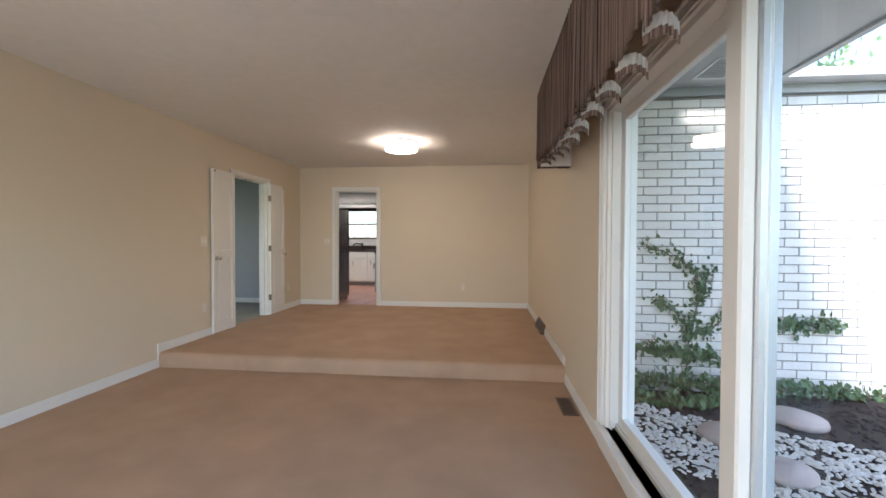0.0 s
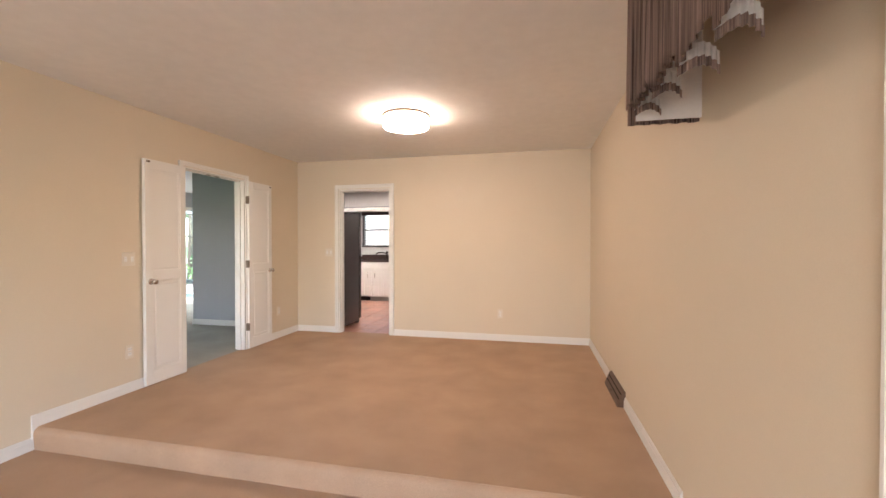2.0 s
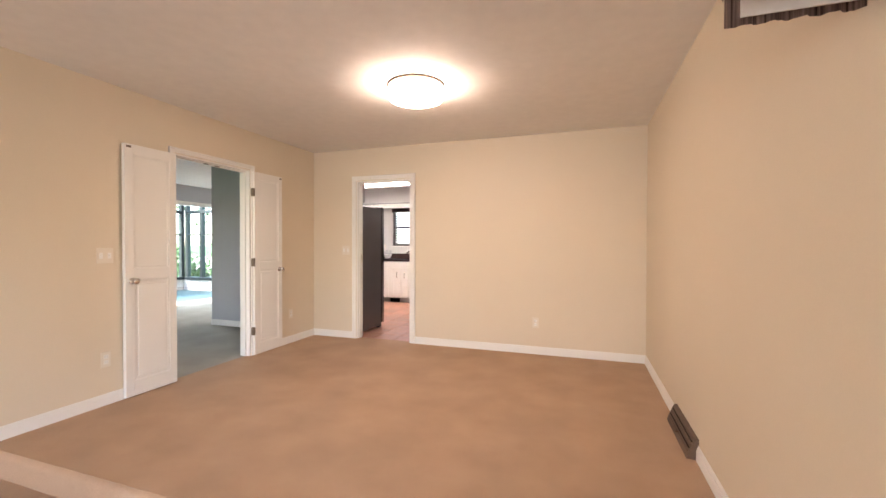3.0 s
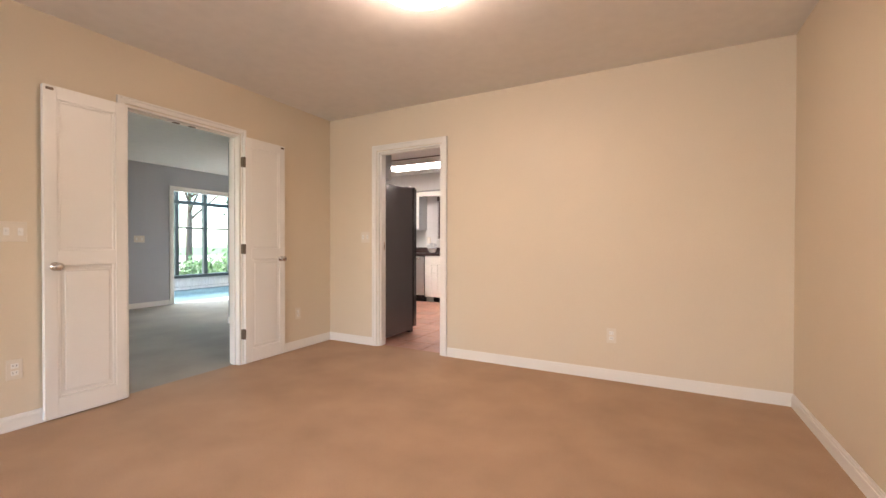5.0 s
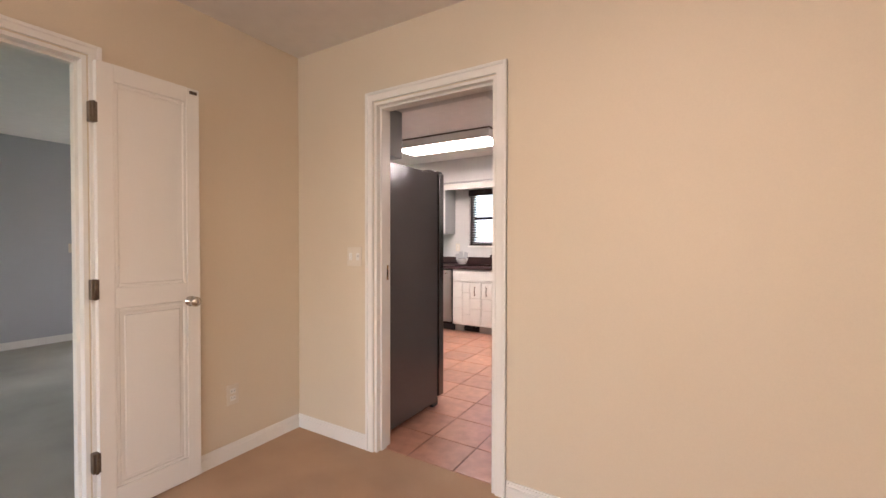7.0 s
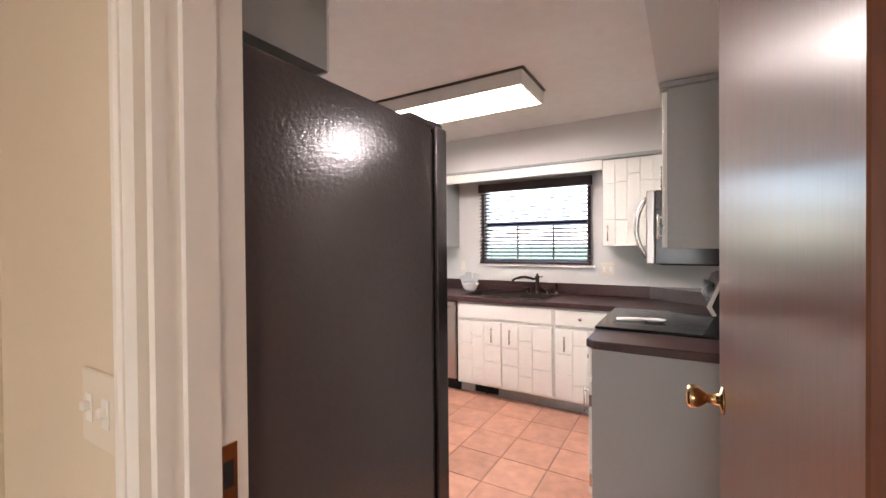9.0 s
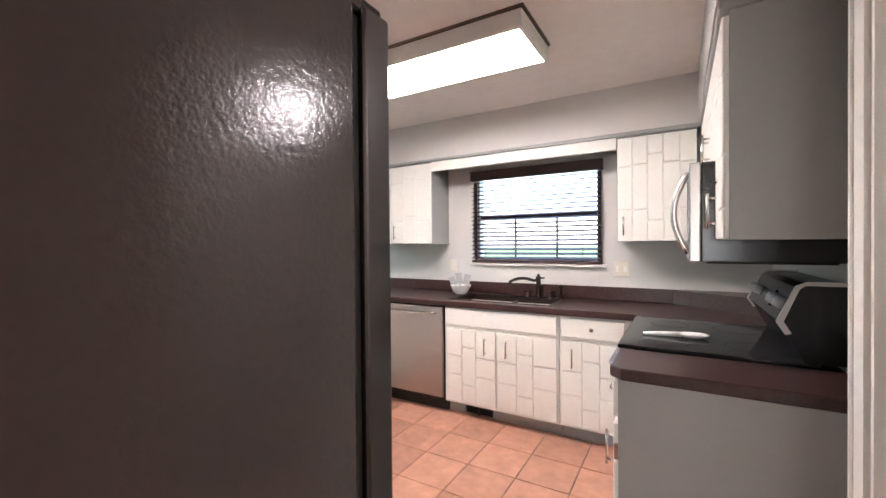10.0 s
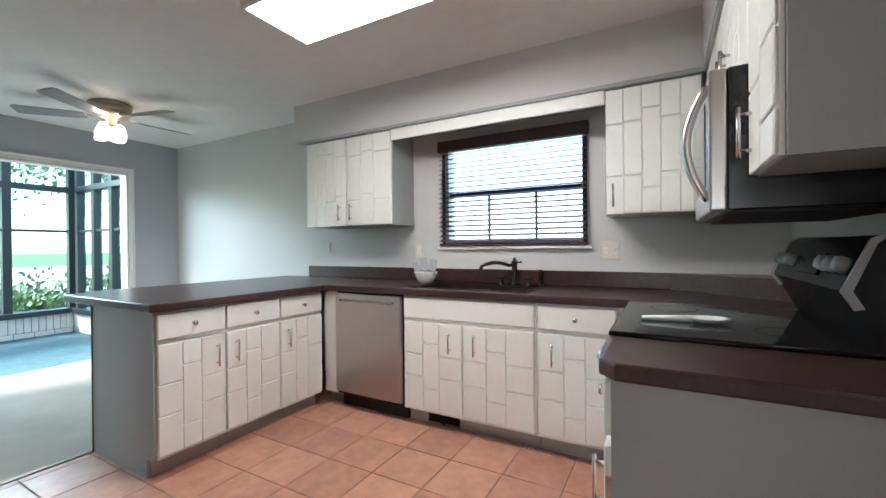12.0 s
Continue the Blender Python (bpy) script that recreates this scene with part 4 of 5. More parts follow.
U5 = [[0.28, 0.70], [0.27, 0.70], [0.18, 0.80], [0.27, 0.69], [0.28, 0.70]]
YU = 10.275
mu = FACE["n"](0, YU)
wall_cabinet(mu, -4.99, -4.085, 0.30, UZ0, UZ1, [(-4.985, -4.545, [[0.2, 0.7], [0.16], [0.16, 0.72], [0.2, 0.66]], -4.60), (-4.53, -4.09, [[0.22, 0.72], [0.18, 0.66], [0.2, 0.72]], -4.48)], "white wall cabinet with two grooved doors beside the window")
wall_cabinet(mu, -2.555, -2.075, 0.30, UZ0, UZ1, [(-2.55, -2.08, U5, -2.51)], "white corner wall cabinet with grooved door")
XU = -2.035
mue = FACE["e"](XU, 0)
wall_cabinet(mue, -9.068, -8.775, 0.383, UZ0, UZ1, [(-9.064, -8.79, [[0.3, 0.7], [0.25, 0.62, 0.86]], -9.02)], "white wall cabinet above the stove end, its side darkened for shade")
wall_cabinet(mue, -9.835, -9.070, 0.383, 1.665, UZ1, [(-9.83, -9.46, [[0.5], [0.3], [0.6]], -9.50), (-9.45, -9.074, [[0.4], [0.6], [0.35]], -9.41)], "white short cabinet above the microwave")
wall_cabinet(mue, -10.26, -9.838, 0.383, UZ0, UZ1, [(-10.25, -9.842, [[0.28, 0.7], [0.35, 0.8], [0.25, 0.66]], -9.89)], "white wall cabinet between microwave and corner")
wall_cabinet(pose(0, 7.36, 0, 0, 0, 180), 2.70, 3.5, 0.31, 1.80, SZ - 0.001, [(2.71, 3.09, [[0.5], [0.4], [0.6]], None), (3.10, 3.49, [[0.4], [0.6], [0.5]], None)], "grey-white cabinet above the refrigerator")
setting("trim_cabinet_top", merge(blocks((-5.02, -2.06, YU - 0.03, YN, UZ1 + 0.001, SZ - 0.002), bevel=0.004), blocks((XU - 0.03, XE, 8.76, YU - 0.03, UZ1 + 0.001, SZ - 0.002), bevel=0.004)), SIDEPANEL_SHADED, "grey-white moulding below the soffit, colour darkened for shade", "trim")
setting("trim_valance_board", blocks((-4.084, -2.556, YU - 0.018, YU, 2.0, UZ1), bevel=0.003), CABINET, "white board bridging the cabinets above the window", "trim")

# microwave
e = thing("microwave", "stainless over-the-range microwave with bowed handle", "microwave")
MZ0, MZ1 = 1.272, 1.662
part("body", blocks((-2.10, XE - 0.002, 9.072, 9.832, MZ0 + 0.001, MZ1), bevel=0.004), BLACK, e, "black casing")
part("door", blocks((-2.142, -2.101, 9.072, 9.66, MZ0, MZ1), bevel=0.006, seg=2), STEEL, e, "steel framed door")
part("door_glass", blocks((-2.145, -2.1425, 9.18, 9.62, MZ0 + 0.08, MZ1 - 0.06)), BLACKGLASS, e, "dark glass")
part("control_panel", blocks((-2.14, -2.101, 9.662, 9.832, MZ0, MZ1), bevel=0.005), BLACKGLASS, e, "black control panel")
pts = [(-2.140 - 0.055 * math.sin(math.pi * i / 14) ** 0.8, 9.115, MZ0 + 0.035 + (MZ1 - MZ0 - 0.07) * i / 14) for i in range(15)]
part("handle", tube(pts, 0.012, 10), CHROME, e, "bowed chrome handle")
part("underside_vent", blocks((-2.08, XE - 0.05, 9.09, 9.81, MZ0 - 0.006, MZ0 + 0.0005)), RUBBER, e)

# stove
e = thing("stove", "black glass-top electric stove with steel trim", "stove")
S0, S1 = 9.073, 9.833
part("body", blocks((-2.34, XE - 0.03, S0, S1, 0.03, 0.90), bevel=0.004), BLACK, e, "black side panels")
part("cooktop", blocks((-2.405, XE - 0.10, S0 - 0.001, S1 + 0.001, 0.901, 0.917), bevel=0.005, seg=2), BLACKGLASS, e, "black ceramic glass")
part("front_trim", blocks((-2.412, -2.341, S0 + 0.002, S1 - 0.002, 0.872, 0.9005), bevel=0.008, seg=2), STEEL, e)
d = part("oven_door", blocks((-2.39, -2.3405, S0 + 0.004, S1 - 0.004, 0.26, 0.865), bevel=0.006, seg=2), STEEL, e)
part("oven_glass", blocks((-2.392, -2.3905, S0 + 0.10, S1 - 0.10, 0.38, 0.72)), BLACKGLASS, d)
part("oven_handle", tube([(-2.385, S0 + 0.05, 0.80), (-2.43, S0 + 0.05, 0.81), (-2.44, S0 + 0.09, 0.812), (-2.44, S1 - 0.09, 0.812), (-2.43, S1 - 0.05, 0.81), (-2.385, S1 - 0.05, 0.80)], 0.013, 10), CHROME, d)
d = part("storage_drawer", blocks((-2.385, -2.3405, S0 + 0.004, S1 - 0.004, 0.06, 0.25), bevel=0.006, seg=2), STEEL, e)
part("drawer_grip", blocks((-2.41, -2.3855, S0 + 0.02, S1 - 0.02, 0.215, 0.235), bevel=0.005), CHROME, d)
bm = bmesh.new()
prof = [(-1.79, 0.918), (-1.84, 1.02), (-1.865, 1.06), (-1.812, 1.185), (-1.785, 1.2), (-1.67, 1.2), (-1.67, 0.918)]
a = [bm.verts.new((x, S0 + 0.012, z)) for x, z in prof]
b = [bm.verts.new((x, S1 - 0.012, z)) for x, z in prof]
bm.faces.new(a)
bm.faces.new(b)
for i in range(len(prof)):
    bm.faces.new((a[i], a[(i + 1) % 7], b[(i + 1) % 7], b[i]))
bmesh.ops.recalc_face_normals(bm, faces=bm.faces)
part("backguard", bm, BLACK, e, "slanted black control panel")
for y0 in (S0, S1 - 0.012):
    bm = bmesh.new()
    a = [bm.verts.new((p[0], y0 + dy, p[1])) for dy in (0, 0.012) for p in ((-1.847, 1.015), (-1.873, 1.06), (-1.818, 1.191), (-1.785, 1.207), (-1.67, 1.207), (-1.67, 1.193), (-1.79, 1.193), (-1.807, 1.18), (-1.851, 1.062), (-1.829, 1.02))]
    bm.faces.new(a[:10])
    bm.faces.new(a[10:])
    for i in range(10):
        bm.faces.new((a[i], a[(i + 1) % 10], a[10 + (i + 1) % 10], a[10 + i]))
    bmesh.ops.recalc_face_normals(bm, faces=bm.faces)
    part("backguard_trim", bm, STEEL, e, "brushed steel end trim")
slope = math.degrees(math.atan2(0.053, 0.125))
for y in (9.14, 9.21, 9.28, 9.62, 9.69, 9.76):
    part("knob", lathe([(0, 0), (0.021, 0), (0.023, 0.006), (0.020, 0.026), (0.017, 0.03), (0, 0.031)], 18, (-1.841, y, 1.12), pose(0, 0, 0, 0, -90 + slope, 0)), SILVERKNOB, e, "silver burner knob")
bm = blocks((-0.12, 0.12, -0.002, 0.0, -0.035, 0.035))
bm.transform(Matrix.Translation((-1.8425, 9.45, 1.12)) @ pose(0, 0, 0, 0, slope, 0) @ pose(0, 0, 0, 0, 0, -90))
part("display", bm, BLACKGLASS, e, "dark clock display")
for x, y, r_ in ((-2.22, 9.26, 0.11), (-2.22, 9.66, 0.085), (-1.93, 9.27, 0.08), (-1.93, 9.65, 0.10)):
    part("burner_ring", lathe([(r_ - 0.004, 0.9172), (r_, 0.9174), (r_ + 0.004, 0.9172)], 40, (x, y, 0)), BLACK, e, "faint burner ring")
# spoon rest on the cooktop
e = thing("spoon_rest", "white ceramic spoon rest on the cooktop", "spoon rest")
bm = lathe([(0, 0.0), (0.03, 0.0), (0.052, 0.012), (0.056, 0.018), (0.05, 0.017), (0.028, 0.006), (0, 0.005)], 28, (0.06, 0, 0))
bm.transform(Matrix.Diagonal((1.15, 0.85, 1, 1)))
bm = merge(bm, tube([(0.02, 0, 0.012), (-0.06, 0, 0.010), (-0.135, 0, 0.007)], [0.012, 0.011, 0.008], 10))
bm.transform(pose(-2.19, 9.34, 0.9175, 0, 0, 8))
part("dish", bm, PORCELAIN, e)

# kitchen window and blind
w = thing("window_2", "kitchen window with dark wood frame behind a blind", "window")
w["kind"] = "structure"
part("window_frame", blocks((KW0, KW0 + 0.045, YN + 0.03, YN + 0.12, KWZ0, KWZ1), (KW1 - 0.045, KW1, YN + 0.03, YN + 0.12, KWZ0, KWZ1), (KW0 + 0.045, KW1 - 0.045, YN + 0.03, YN + 0.12, KWZ1 - 0.045, KWZ1), (KW0 + 0.045, KW1 - 0.045, YN + 0.03, YN + 0.12, KWZ0, KWZ0 + 0.04)), WHITE, w)
part("meeting_rail", blocks((KW0 + 0.045, KW1 - 0.045, YN + 0.05, YN + 0.1, 1.575, 1.61)), BLINDWOOD, w, "dark meeting rail")
for x in (-3.445, -3.075):
    part("muntin", blocks((x - 0.007, x + 0.007, YN + 0.07, YN + 0.09, KWZ0 + 0.04, 1.575)), BLINDWOOD, w)
g = part("pane", sheet(KW0 + 0.045, KW1 - 0.045, KWZ0 + 0.04, KWZ1 - 0.045, YN + 0.08), GLASS, w)
g.visible_shadow = False
part("window_sill", blocks((KW0 - 0.03, KW1 + 0.03, YN - 0.035, YN + 0.03, KWZ0 - 0.03, KWZ0 - 0.006), bevel=0.004), WHITE, w)
b = thing("window_blind", "dark brown wooden slat blind, lowered with open slats", "blind")
part("head_rail", blocks((KW0 - 0.01, KW1 + 0.01, YN - 0.055, YN - 0.004, KWZ1 - 0.075, KWZ1 + 0.01), bevel=0.004), BLINDWOOD, b)
part("bottom_rail", blocks((KW0, KW1, YN - 0.048, YN - 0.008, KWZ0 - 0.004, KWZ0 + 0.018), bevel=0.004), BLINDWOOD, b)
NS = 19
slat_bm = blocks((KW0, KW1, -0.024, 0.024, -0.0015, 0.0015), bevel=0.001)
slat = part("slat", slat_bm, BLINDWOOD, b)
slat.matrix_basis = pose(0, YN - 0.03, KWZ0 + 0.04, 19, 0, 0)
for i in range(1, NS):
    s = slat.copy()
    scene.collection.objects.link(s)
    s.matrix_basis = pose(0, YN - 0.03, KWZ0 + 0.04 + i * (KWZ1 - KWZ0 - 0.135) / (NS - 1), 19, 0, 0)
for x in (KW0 + 0.14, -3.26, KW1 - 0.14):
    part("ladder_cord", tube([(x, YN - 0.055, KWZ0 + 0.01), (x, YN - 0.055, KWZ1 - 0.06)], 0.0015, 6), BLINDWOOD, b)
for x in (KW0 + 0.02, KW1 - 0.02):
    part("side_tape", blocks((x - 0.014, x + 0.014, YN - 0.004, YN - 0.001, KWZ0 + 0.018, KWZ1 - 0.08)), BLINDWOOD, b)

switch_plate("light_switch", (-2.565, YN, 1.15), "x", -1, 0.115, 0.115, "double", "ivory double plate with switch and outlet")
switch_plate("outlet", (-4.04, YN, 1.155), "x", -1, 0.07, 0.115, "outlet", "white wall outlet above the backsplash")
switch_plate("outlet", (-5.05, YN, 1.19), "x", -1, 0.045, 0.10, "single", "narrow wall switch above the backsplash")

# fluorescent fixture
e = thing("ceiling_light", "lit rectangular fluorescent ceiling fixture", "ceiling light")
KX0, KX1, KY0, KY1 = -4.04, -2.79, 8.98, 9.40
part("backing", blocks((KX0 - 0.01, KX1 + 0.01, KY0 - 0.01, KY1 + 0.01, ZC - 0.012, ZC)), HINGE, e, "dark gap line at the ceiling")
part("frame", blocks((KX0, KX1, KY0, KY0 + 0.02, ZC - 0.10, ZC - 0.0125), (KX0, KX1, KY1 - 0.02, KY1, ZC - 0.10, ZC - 0.0125), (KX0, KX0 + 0.02, KY0 + 0.02, KY1 - 0.02, ZC - 0.10, ZC - 0.0125), (KX1 - 0.02, KX1, KY0 + 0.02, KY1 - 0.02, ZC - 0.10, ZC - 0.0125), bevel=0.003), WHITE, e, "white metal side frame")
part("diffuser", blocks((KX0 + 0.0205, KX1 - 0.0205, KY0 + 0.0205, KY1 - 0.0205, ZC - 0.101, ZC - 0.09)), TUBE, e, "glowing acrylic diffuser")

# brown door, open into the kitchen
e = thing("door", "glossy varnished brown wood door standing open", "door")
dm = pose(KD1 - 0.018, YK + 0.006, 0, 0, 0, 93)
placed("slab", blocks((0, 0.725, 0.0, 0.035, 0.012, KDH - 0.022), bevel=0.002), DOORWOOD, e, dm)
k = lathe([(0, 0), (0.03, 0), (0.03, 0.004), (0.013, 0.008), (0.010, 0.03), (0.016, 0.036), (0.024, 0.046), (0.026, 0.058), (0.023, 0.066), (0.018, 0.069), (0, 0.07)], 24, (0.665, 0.035, 1.045), pose(0, 0, 0, -90, 0, 0))
placed("knob", k, BRASS, e, dm, "polished brass door knob")
for z in (0.25, 1.0, 1.8):
    placed("hinge", tube([(0.0, 0.038, z - 0.045), (0.0, 0.038, z + 0.045)], 0.006, 8), BRASS, e, dm)
e = thing("strike_plate", "brass strike plate in the door jamb", "strike plate")
part("plate", blocks((KD0 + 0.016, KD0 + 0.0185, YK - 0.045, YK - 0.015, 1.0, 1.09), bevel=0.001), BRASS, e)
part("slot", blocks((KD0 + 0.0185, KD0 + 0.0192, YK - 0.038, YK - 0.022, 1.025, 1.065)), DARK, e)
setting("wall_closet", wall_along_y(bmesh.new(), YK, 8.62, -1.79, XE, -0.1, ZC, [(7.84, 8.50, -0.1, 2.03)]), KITCHEN, "pale grey wall with the pantry doorway behind the open door", "wall")
casing_y("casing_pantry", 7.84, 8.50, 2.03, -1.79, -1, "white casing of the pantry doorway", width=0.085)
setting("jamb_pantry", blocks((-1.793, XE + 0.123, 7.84, 7.856, 0, 2.03), (-1.793, XE + 0.123, 8.484, 8.50, 0, 2.03), (-1.793, XE + 0.123, 7.856, 8.484, 2.014, 2.03)), WHITE, "white painted jamb of the pantry doorway", "door jamb")
setting("floor_pantry", blocks((XE, -0.6, YK, 8.95, -0.1, -0.002)), GROUT, "plain brown pantry floor", "floor")
setting("wall_pantry_north", blocks((XE + 0.12, -0.6, 8.95, 9.05, -0.1, ZC)), KITCHEN, "pale grey pantry wall", "wall")
setting("wall_pantry_east", blocks((-0.6, -0.5, YK, 9.05, -0.1, ZC)), KITCHEN, "pale grey pantry wall", "wall")
setting("ceiling_pantry", blocks((XE + 0.12, -0.5, YK, 9.05, ZC, ZC + 0.1)), CEIL, "off-white pantry ceiling", "ceiling")
e = thing("pendant_lamp", "lit bare bulb hanging in the pantry", "lamp")
PX, PY = -1.40, 8.56
part("cord", tube([(PX, PY, ZC), (PX, PY, 2.14)], 0.004, 8), RUBBER, e)
part("socket", lathe([(0, 2.15), (0.018, 2.148), (0.022, 2.10), (0.02, 2.085), (0, 2.085)], 16, (PX, PY, 0)), PORCELAIN, e)
part("bulb", lathe([(0, 2.084), (0.014, 2.083), (0.018, 2.07), (0.034, 2.04), (0.036, 2.02), (0.028, 1.998), (0.012, 1.988), (0, 1.986)], 20, (PX, PY, 0)), PANTRYBULB, e, "glowing bulb")
switch_plate("light_switch", (XE, 8.98, 1.15), "y", -1, 0.07, 0.115, "single", "white wall switch above the worktop end")

# ---- family room ----
e = thing("wall_vent", "long dark baseboard register in the grey room", "wall vent")
part("housing", blocks((XW, XW + 0.03, 5.3, 6.32, 0.003, 0.12), bevel=0.006), BLACK, e)
for k in range(3):
    part("slat", blocks((XW + 0.03, XW + 0.036, 5.33, 6.29, 0.025 + k * 0.03, 0.035 + k * 0.03)), VENT, e)

# ceiling fan
CX, CY = -6.44, 9.42
e = thing("ceiling_fan", "hugger ceiling fan with five blades and glass lamp shades", "ceiling fan")
part("motor", lathe([(0, 0), (0.145, 0), (0.155, -0.008), (0.155, -0.03), (0.148, -0.034), (0.148, -0.07), (0.15, -0.08), (0.135, -0.098), (0.085, -0.125), (0.07, -0.13), (0.06, -0.165), (0, -0.17)], 36, (CX, CY, ZC)), FANMETAL, e, "antique brass motor housing")
for i in range(5):
    a = 15 + 72 * i
    m = Matrix.Translation((CX, CY, ZC - 0.115)) @ pose(0, 0, 0, 0, 0, a) @ pose(0, 0, 0, 12, 0, 0)
    bm = bmesh.new()
    pts = [(0.17, -0.045), (0.24, -0.055), (0.60, -0.068), (0.63, -0.055), (0.635, 0.0), (0.63, 0.055), (0.60, 0.068), (0.24, 0.055), (0.17, 0.045)]
    lo = [bm.verts.new((x, y, -0.003)) for x, y in pts]
    hi = [bm.verts.new((x, y, 0.003)) for x, y in pts]
    bm.faces.new(lo[::-1])
    bm.faces.new(hi)
    for k in range(len(pts)):
        bm.faces.new((lo[k], lo[(k + 1) % len(pts)], hi[(k + 1) % len(pts)], hi[k]))
    d = placed("blade", bm, FANWOOD, e, m, "grey-brown fan blade")
    placed("blade_iron", blocks((0.08, 0.21, -0.02, 0.02, 0.0035, 0.008), bevel=0.002), FANMETAL, d, m)
for i in range(4):
    a = radians(30 + 90 * i)
    c, s = math.cos(a), math.sin(a)
    part("lamp_arm", tube([(CX + 0.03 * c, CY + 0.03 * s, ZC - 0.155), (CX + 0.07 * c, CY + 0.07 * s, ZC - 0.16), (CX + 0.085 * c, CY + 0.085 * s, ZC - 0.185)], 0.008, 8), FANMETAL, e)
    sh = part("shade", lathe([(0.022, 0), (0.035, -0.015), (0.056, -0.05), (0.072, -0.105), (0.074, -0.107), (0.058, -0.05), (0.036, -0.017)], 20, (CX + 0.09 * c, CY + 0.09 * s, ZC - 0.185), pose(0, 0, 0, -22 * s, 22 * -c * -1, 0)), SHADEGLASS, e, "glowing glass shade")
    part("bulb", lathe([(0, 0.0), (0.012, -0.005), (0.014, -0.02), (0.026, -0.045), (0.022, -0.065), (0, -0.075)], 16, (CX + 0.09 * c, CY + 0.09 * s, ZC - 0.19)), BULB, sh, "glowing bulb")
part("pull_chain", tube([(CX, CY, ZC - 0.16), (CX + 0.01, CY, ZC - 0.36)], 0.002, 6), FANMETAL, e)

# ---- sunroom ----
QX, QN, QS = -9.9, 10.33, 4.9
setting("floor_sunroom", blocks((QX - 0.2, XW - 0.1, QS, QN + 0.2, -0.12, -0.015)), SUNFLOOR, "blue-grey matting on the sunroom floor", "floor")
setting("wall_sunroom_base_west", blocks((QX - 0.2, QX - 0.012, QS, QN + 0.2, -0.2, 0.27)), MORTAR, "low brick wall under the sunroom windows", "wall")
setting("wall_sunroom_base_north", blocks((QX - 0.012, XW - 0.12, QN + 0.012, QN + 0.2, -0.2, 0.27)), MORTAR, "low brick wall under the sunroom windows", "wall")
setting("wall_sunroom_south", blocks((QX - 0.2, XW - 0.12, QS - 0.12, QS, -0.2, 2.62)), GREY, "grey end wall of the sunroom", "wall")
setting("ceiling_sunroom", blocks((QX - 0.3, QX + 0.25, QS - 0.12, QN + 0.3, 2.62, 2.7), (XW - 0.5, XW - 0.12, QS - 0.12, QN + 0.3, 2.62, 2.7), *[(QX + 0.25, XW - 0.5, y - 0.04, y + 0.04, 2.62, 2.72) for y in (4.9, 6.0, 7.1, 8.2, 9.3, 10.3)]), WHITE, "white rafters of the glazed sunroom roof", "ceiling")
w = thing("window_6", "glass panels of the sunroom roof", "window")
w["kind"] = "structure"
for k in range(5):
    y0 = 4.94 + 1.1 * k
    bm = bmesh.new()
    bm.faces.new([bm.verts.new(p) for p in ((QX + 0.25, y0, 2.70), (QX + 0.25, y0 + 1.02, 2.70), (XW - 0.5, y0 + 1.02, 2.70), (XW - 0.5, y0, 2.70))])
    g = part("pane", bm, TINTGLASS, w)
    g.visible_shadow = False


def glazed_run(name, a, b, m, n, label):
    """A run of dark-framed windows with transom lights, from a to b along local x; local -y faces the room."""
    w = thing(name, label, "window")
    w["kind"] = "structure"
    placed("window_sill", blocks((a, b, -0.06, 0.12, 0.271, 0.34), bevel=0.005), FRAMEDARK, w, m)
    placed("head", blocks((a, b, 0.0, 0.1, 2.5, 2.619)), FRAMEDARK, w, m)
    placed("transom", blocks((a, b, -0.012, 0.1, 2.02, 2.10), bevel=0.004), FRAMEDARK, w, m)
    step = (b - a) / n
    for i in range(n + 1):
        x = a + i * step
        placed("mullion", blocks((x - 0.045, x + 0.045, 0.0, 0.1, 0.341, 2.499), bevel=0.004), FRAMEDARK, w, m)
    for i in range(n):
        x0, x1 = a + i * step + 0.045, a + (i + 1) * step - 0.045
        placed("meeting_rail", blocks((x0, x1, 0.02, 0.06, 1.44, 1.475)), FRAMEDARK, w, m)
        for z0, z1 in ((0.341, 1.44), (1.475, 2.02), (2.10, 2.5)):
            g = placed("pane", sheet(x0, x1, z0, z1, 0.042), TINTGLASS, w, m)
            g.visible_shadow = False
    return w


glazed_run("window_3", QS, QN, pose(QX, 0, 0, 0, 0, 90), 8, "dark-framed sunroom windows facing the garden")
glazed_run("window_4", QX + 0.11, XW - 0.12, pose(0, QN, 0), 4, "dark-framed sunroom windows along the side")

# ---- outside ----
setting("ground", blocks((-300, 300, -300, 300, -0.7, -0.55)), GRASS, "lawn around the house", "ground")
setting("garden_bed", blocks((XR + 0.18, 9, -7, 4.36, -0.56, -0.36)), MULCH, "dark mulch bed outside the picture window", "ground")
setting("eave", blocks((XR + 0.18, 2.66, -7, 3.9, 2.62, 2.68), (2.66, 2.72, -7, 3.9, 2.60, 2.76)), SOFFITWOOD, "grey boarded eave above the window", "eave")
setting("roof", blocks((XW - 0.3, XR + 1.06, BACK - 0.2, YN + 0.2, 2.745, 2.8)), SOFFITWOOD, "flat dark roof deck", "roof")
BY0 = 4.22
e = thing("soffit_vent", "grey metal vent plate in the boarded eave", "vent")
part("frame", blocks((1.93, 2.20, 3.42, 3.44, 2.612, 2.619), (1.93, 2.20, 3.84, 3.86, 2.612, 2.619), (1.93, 1.95, 3.44, 3.84, 2.612, 2.619), (2.18, 2.20, 3.44, 3.84, 2.612, 2.619), bevel=0.002), ALU, e)
for k in range(10):
    part("louvre", blocks((1.95, 2.18, 3.45 + k * 0.039, 3.472 + k * 0.039, 2.614, 2.6195)), SOFFITWOOD, e)
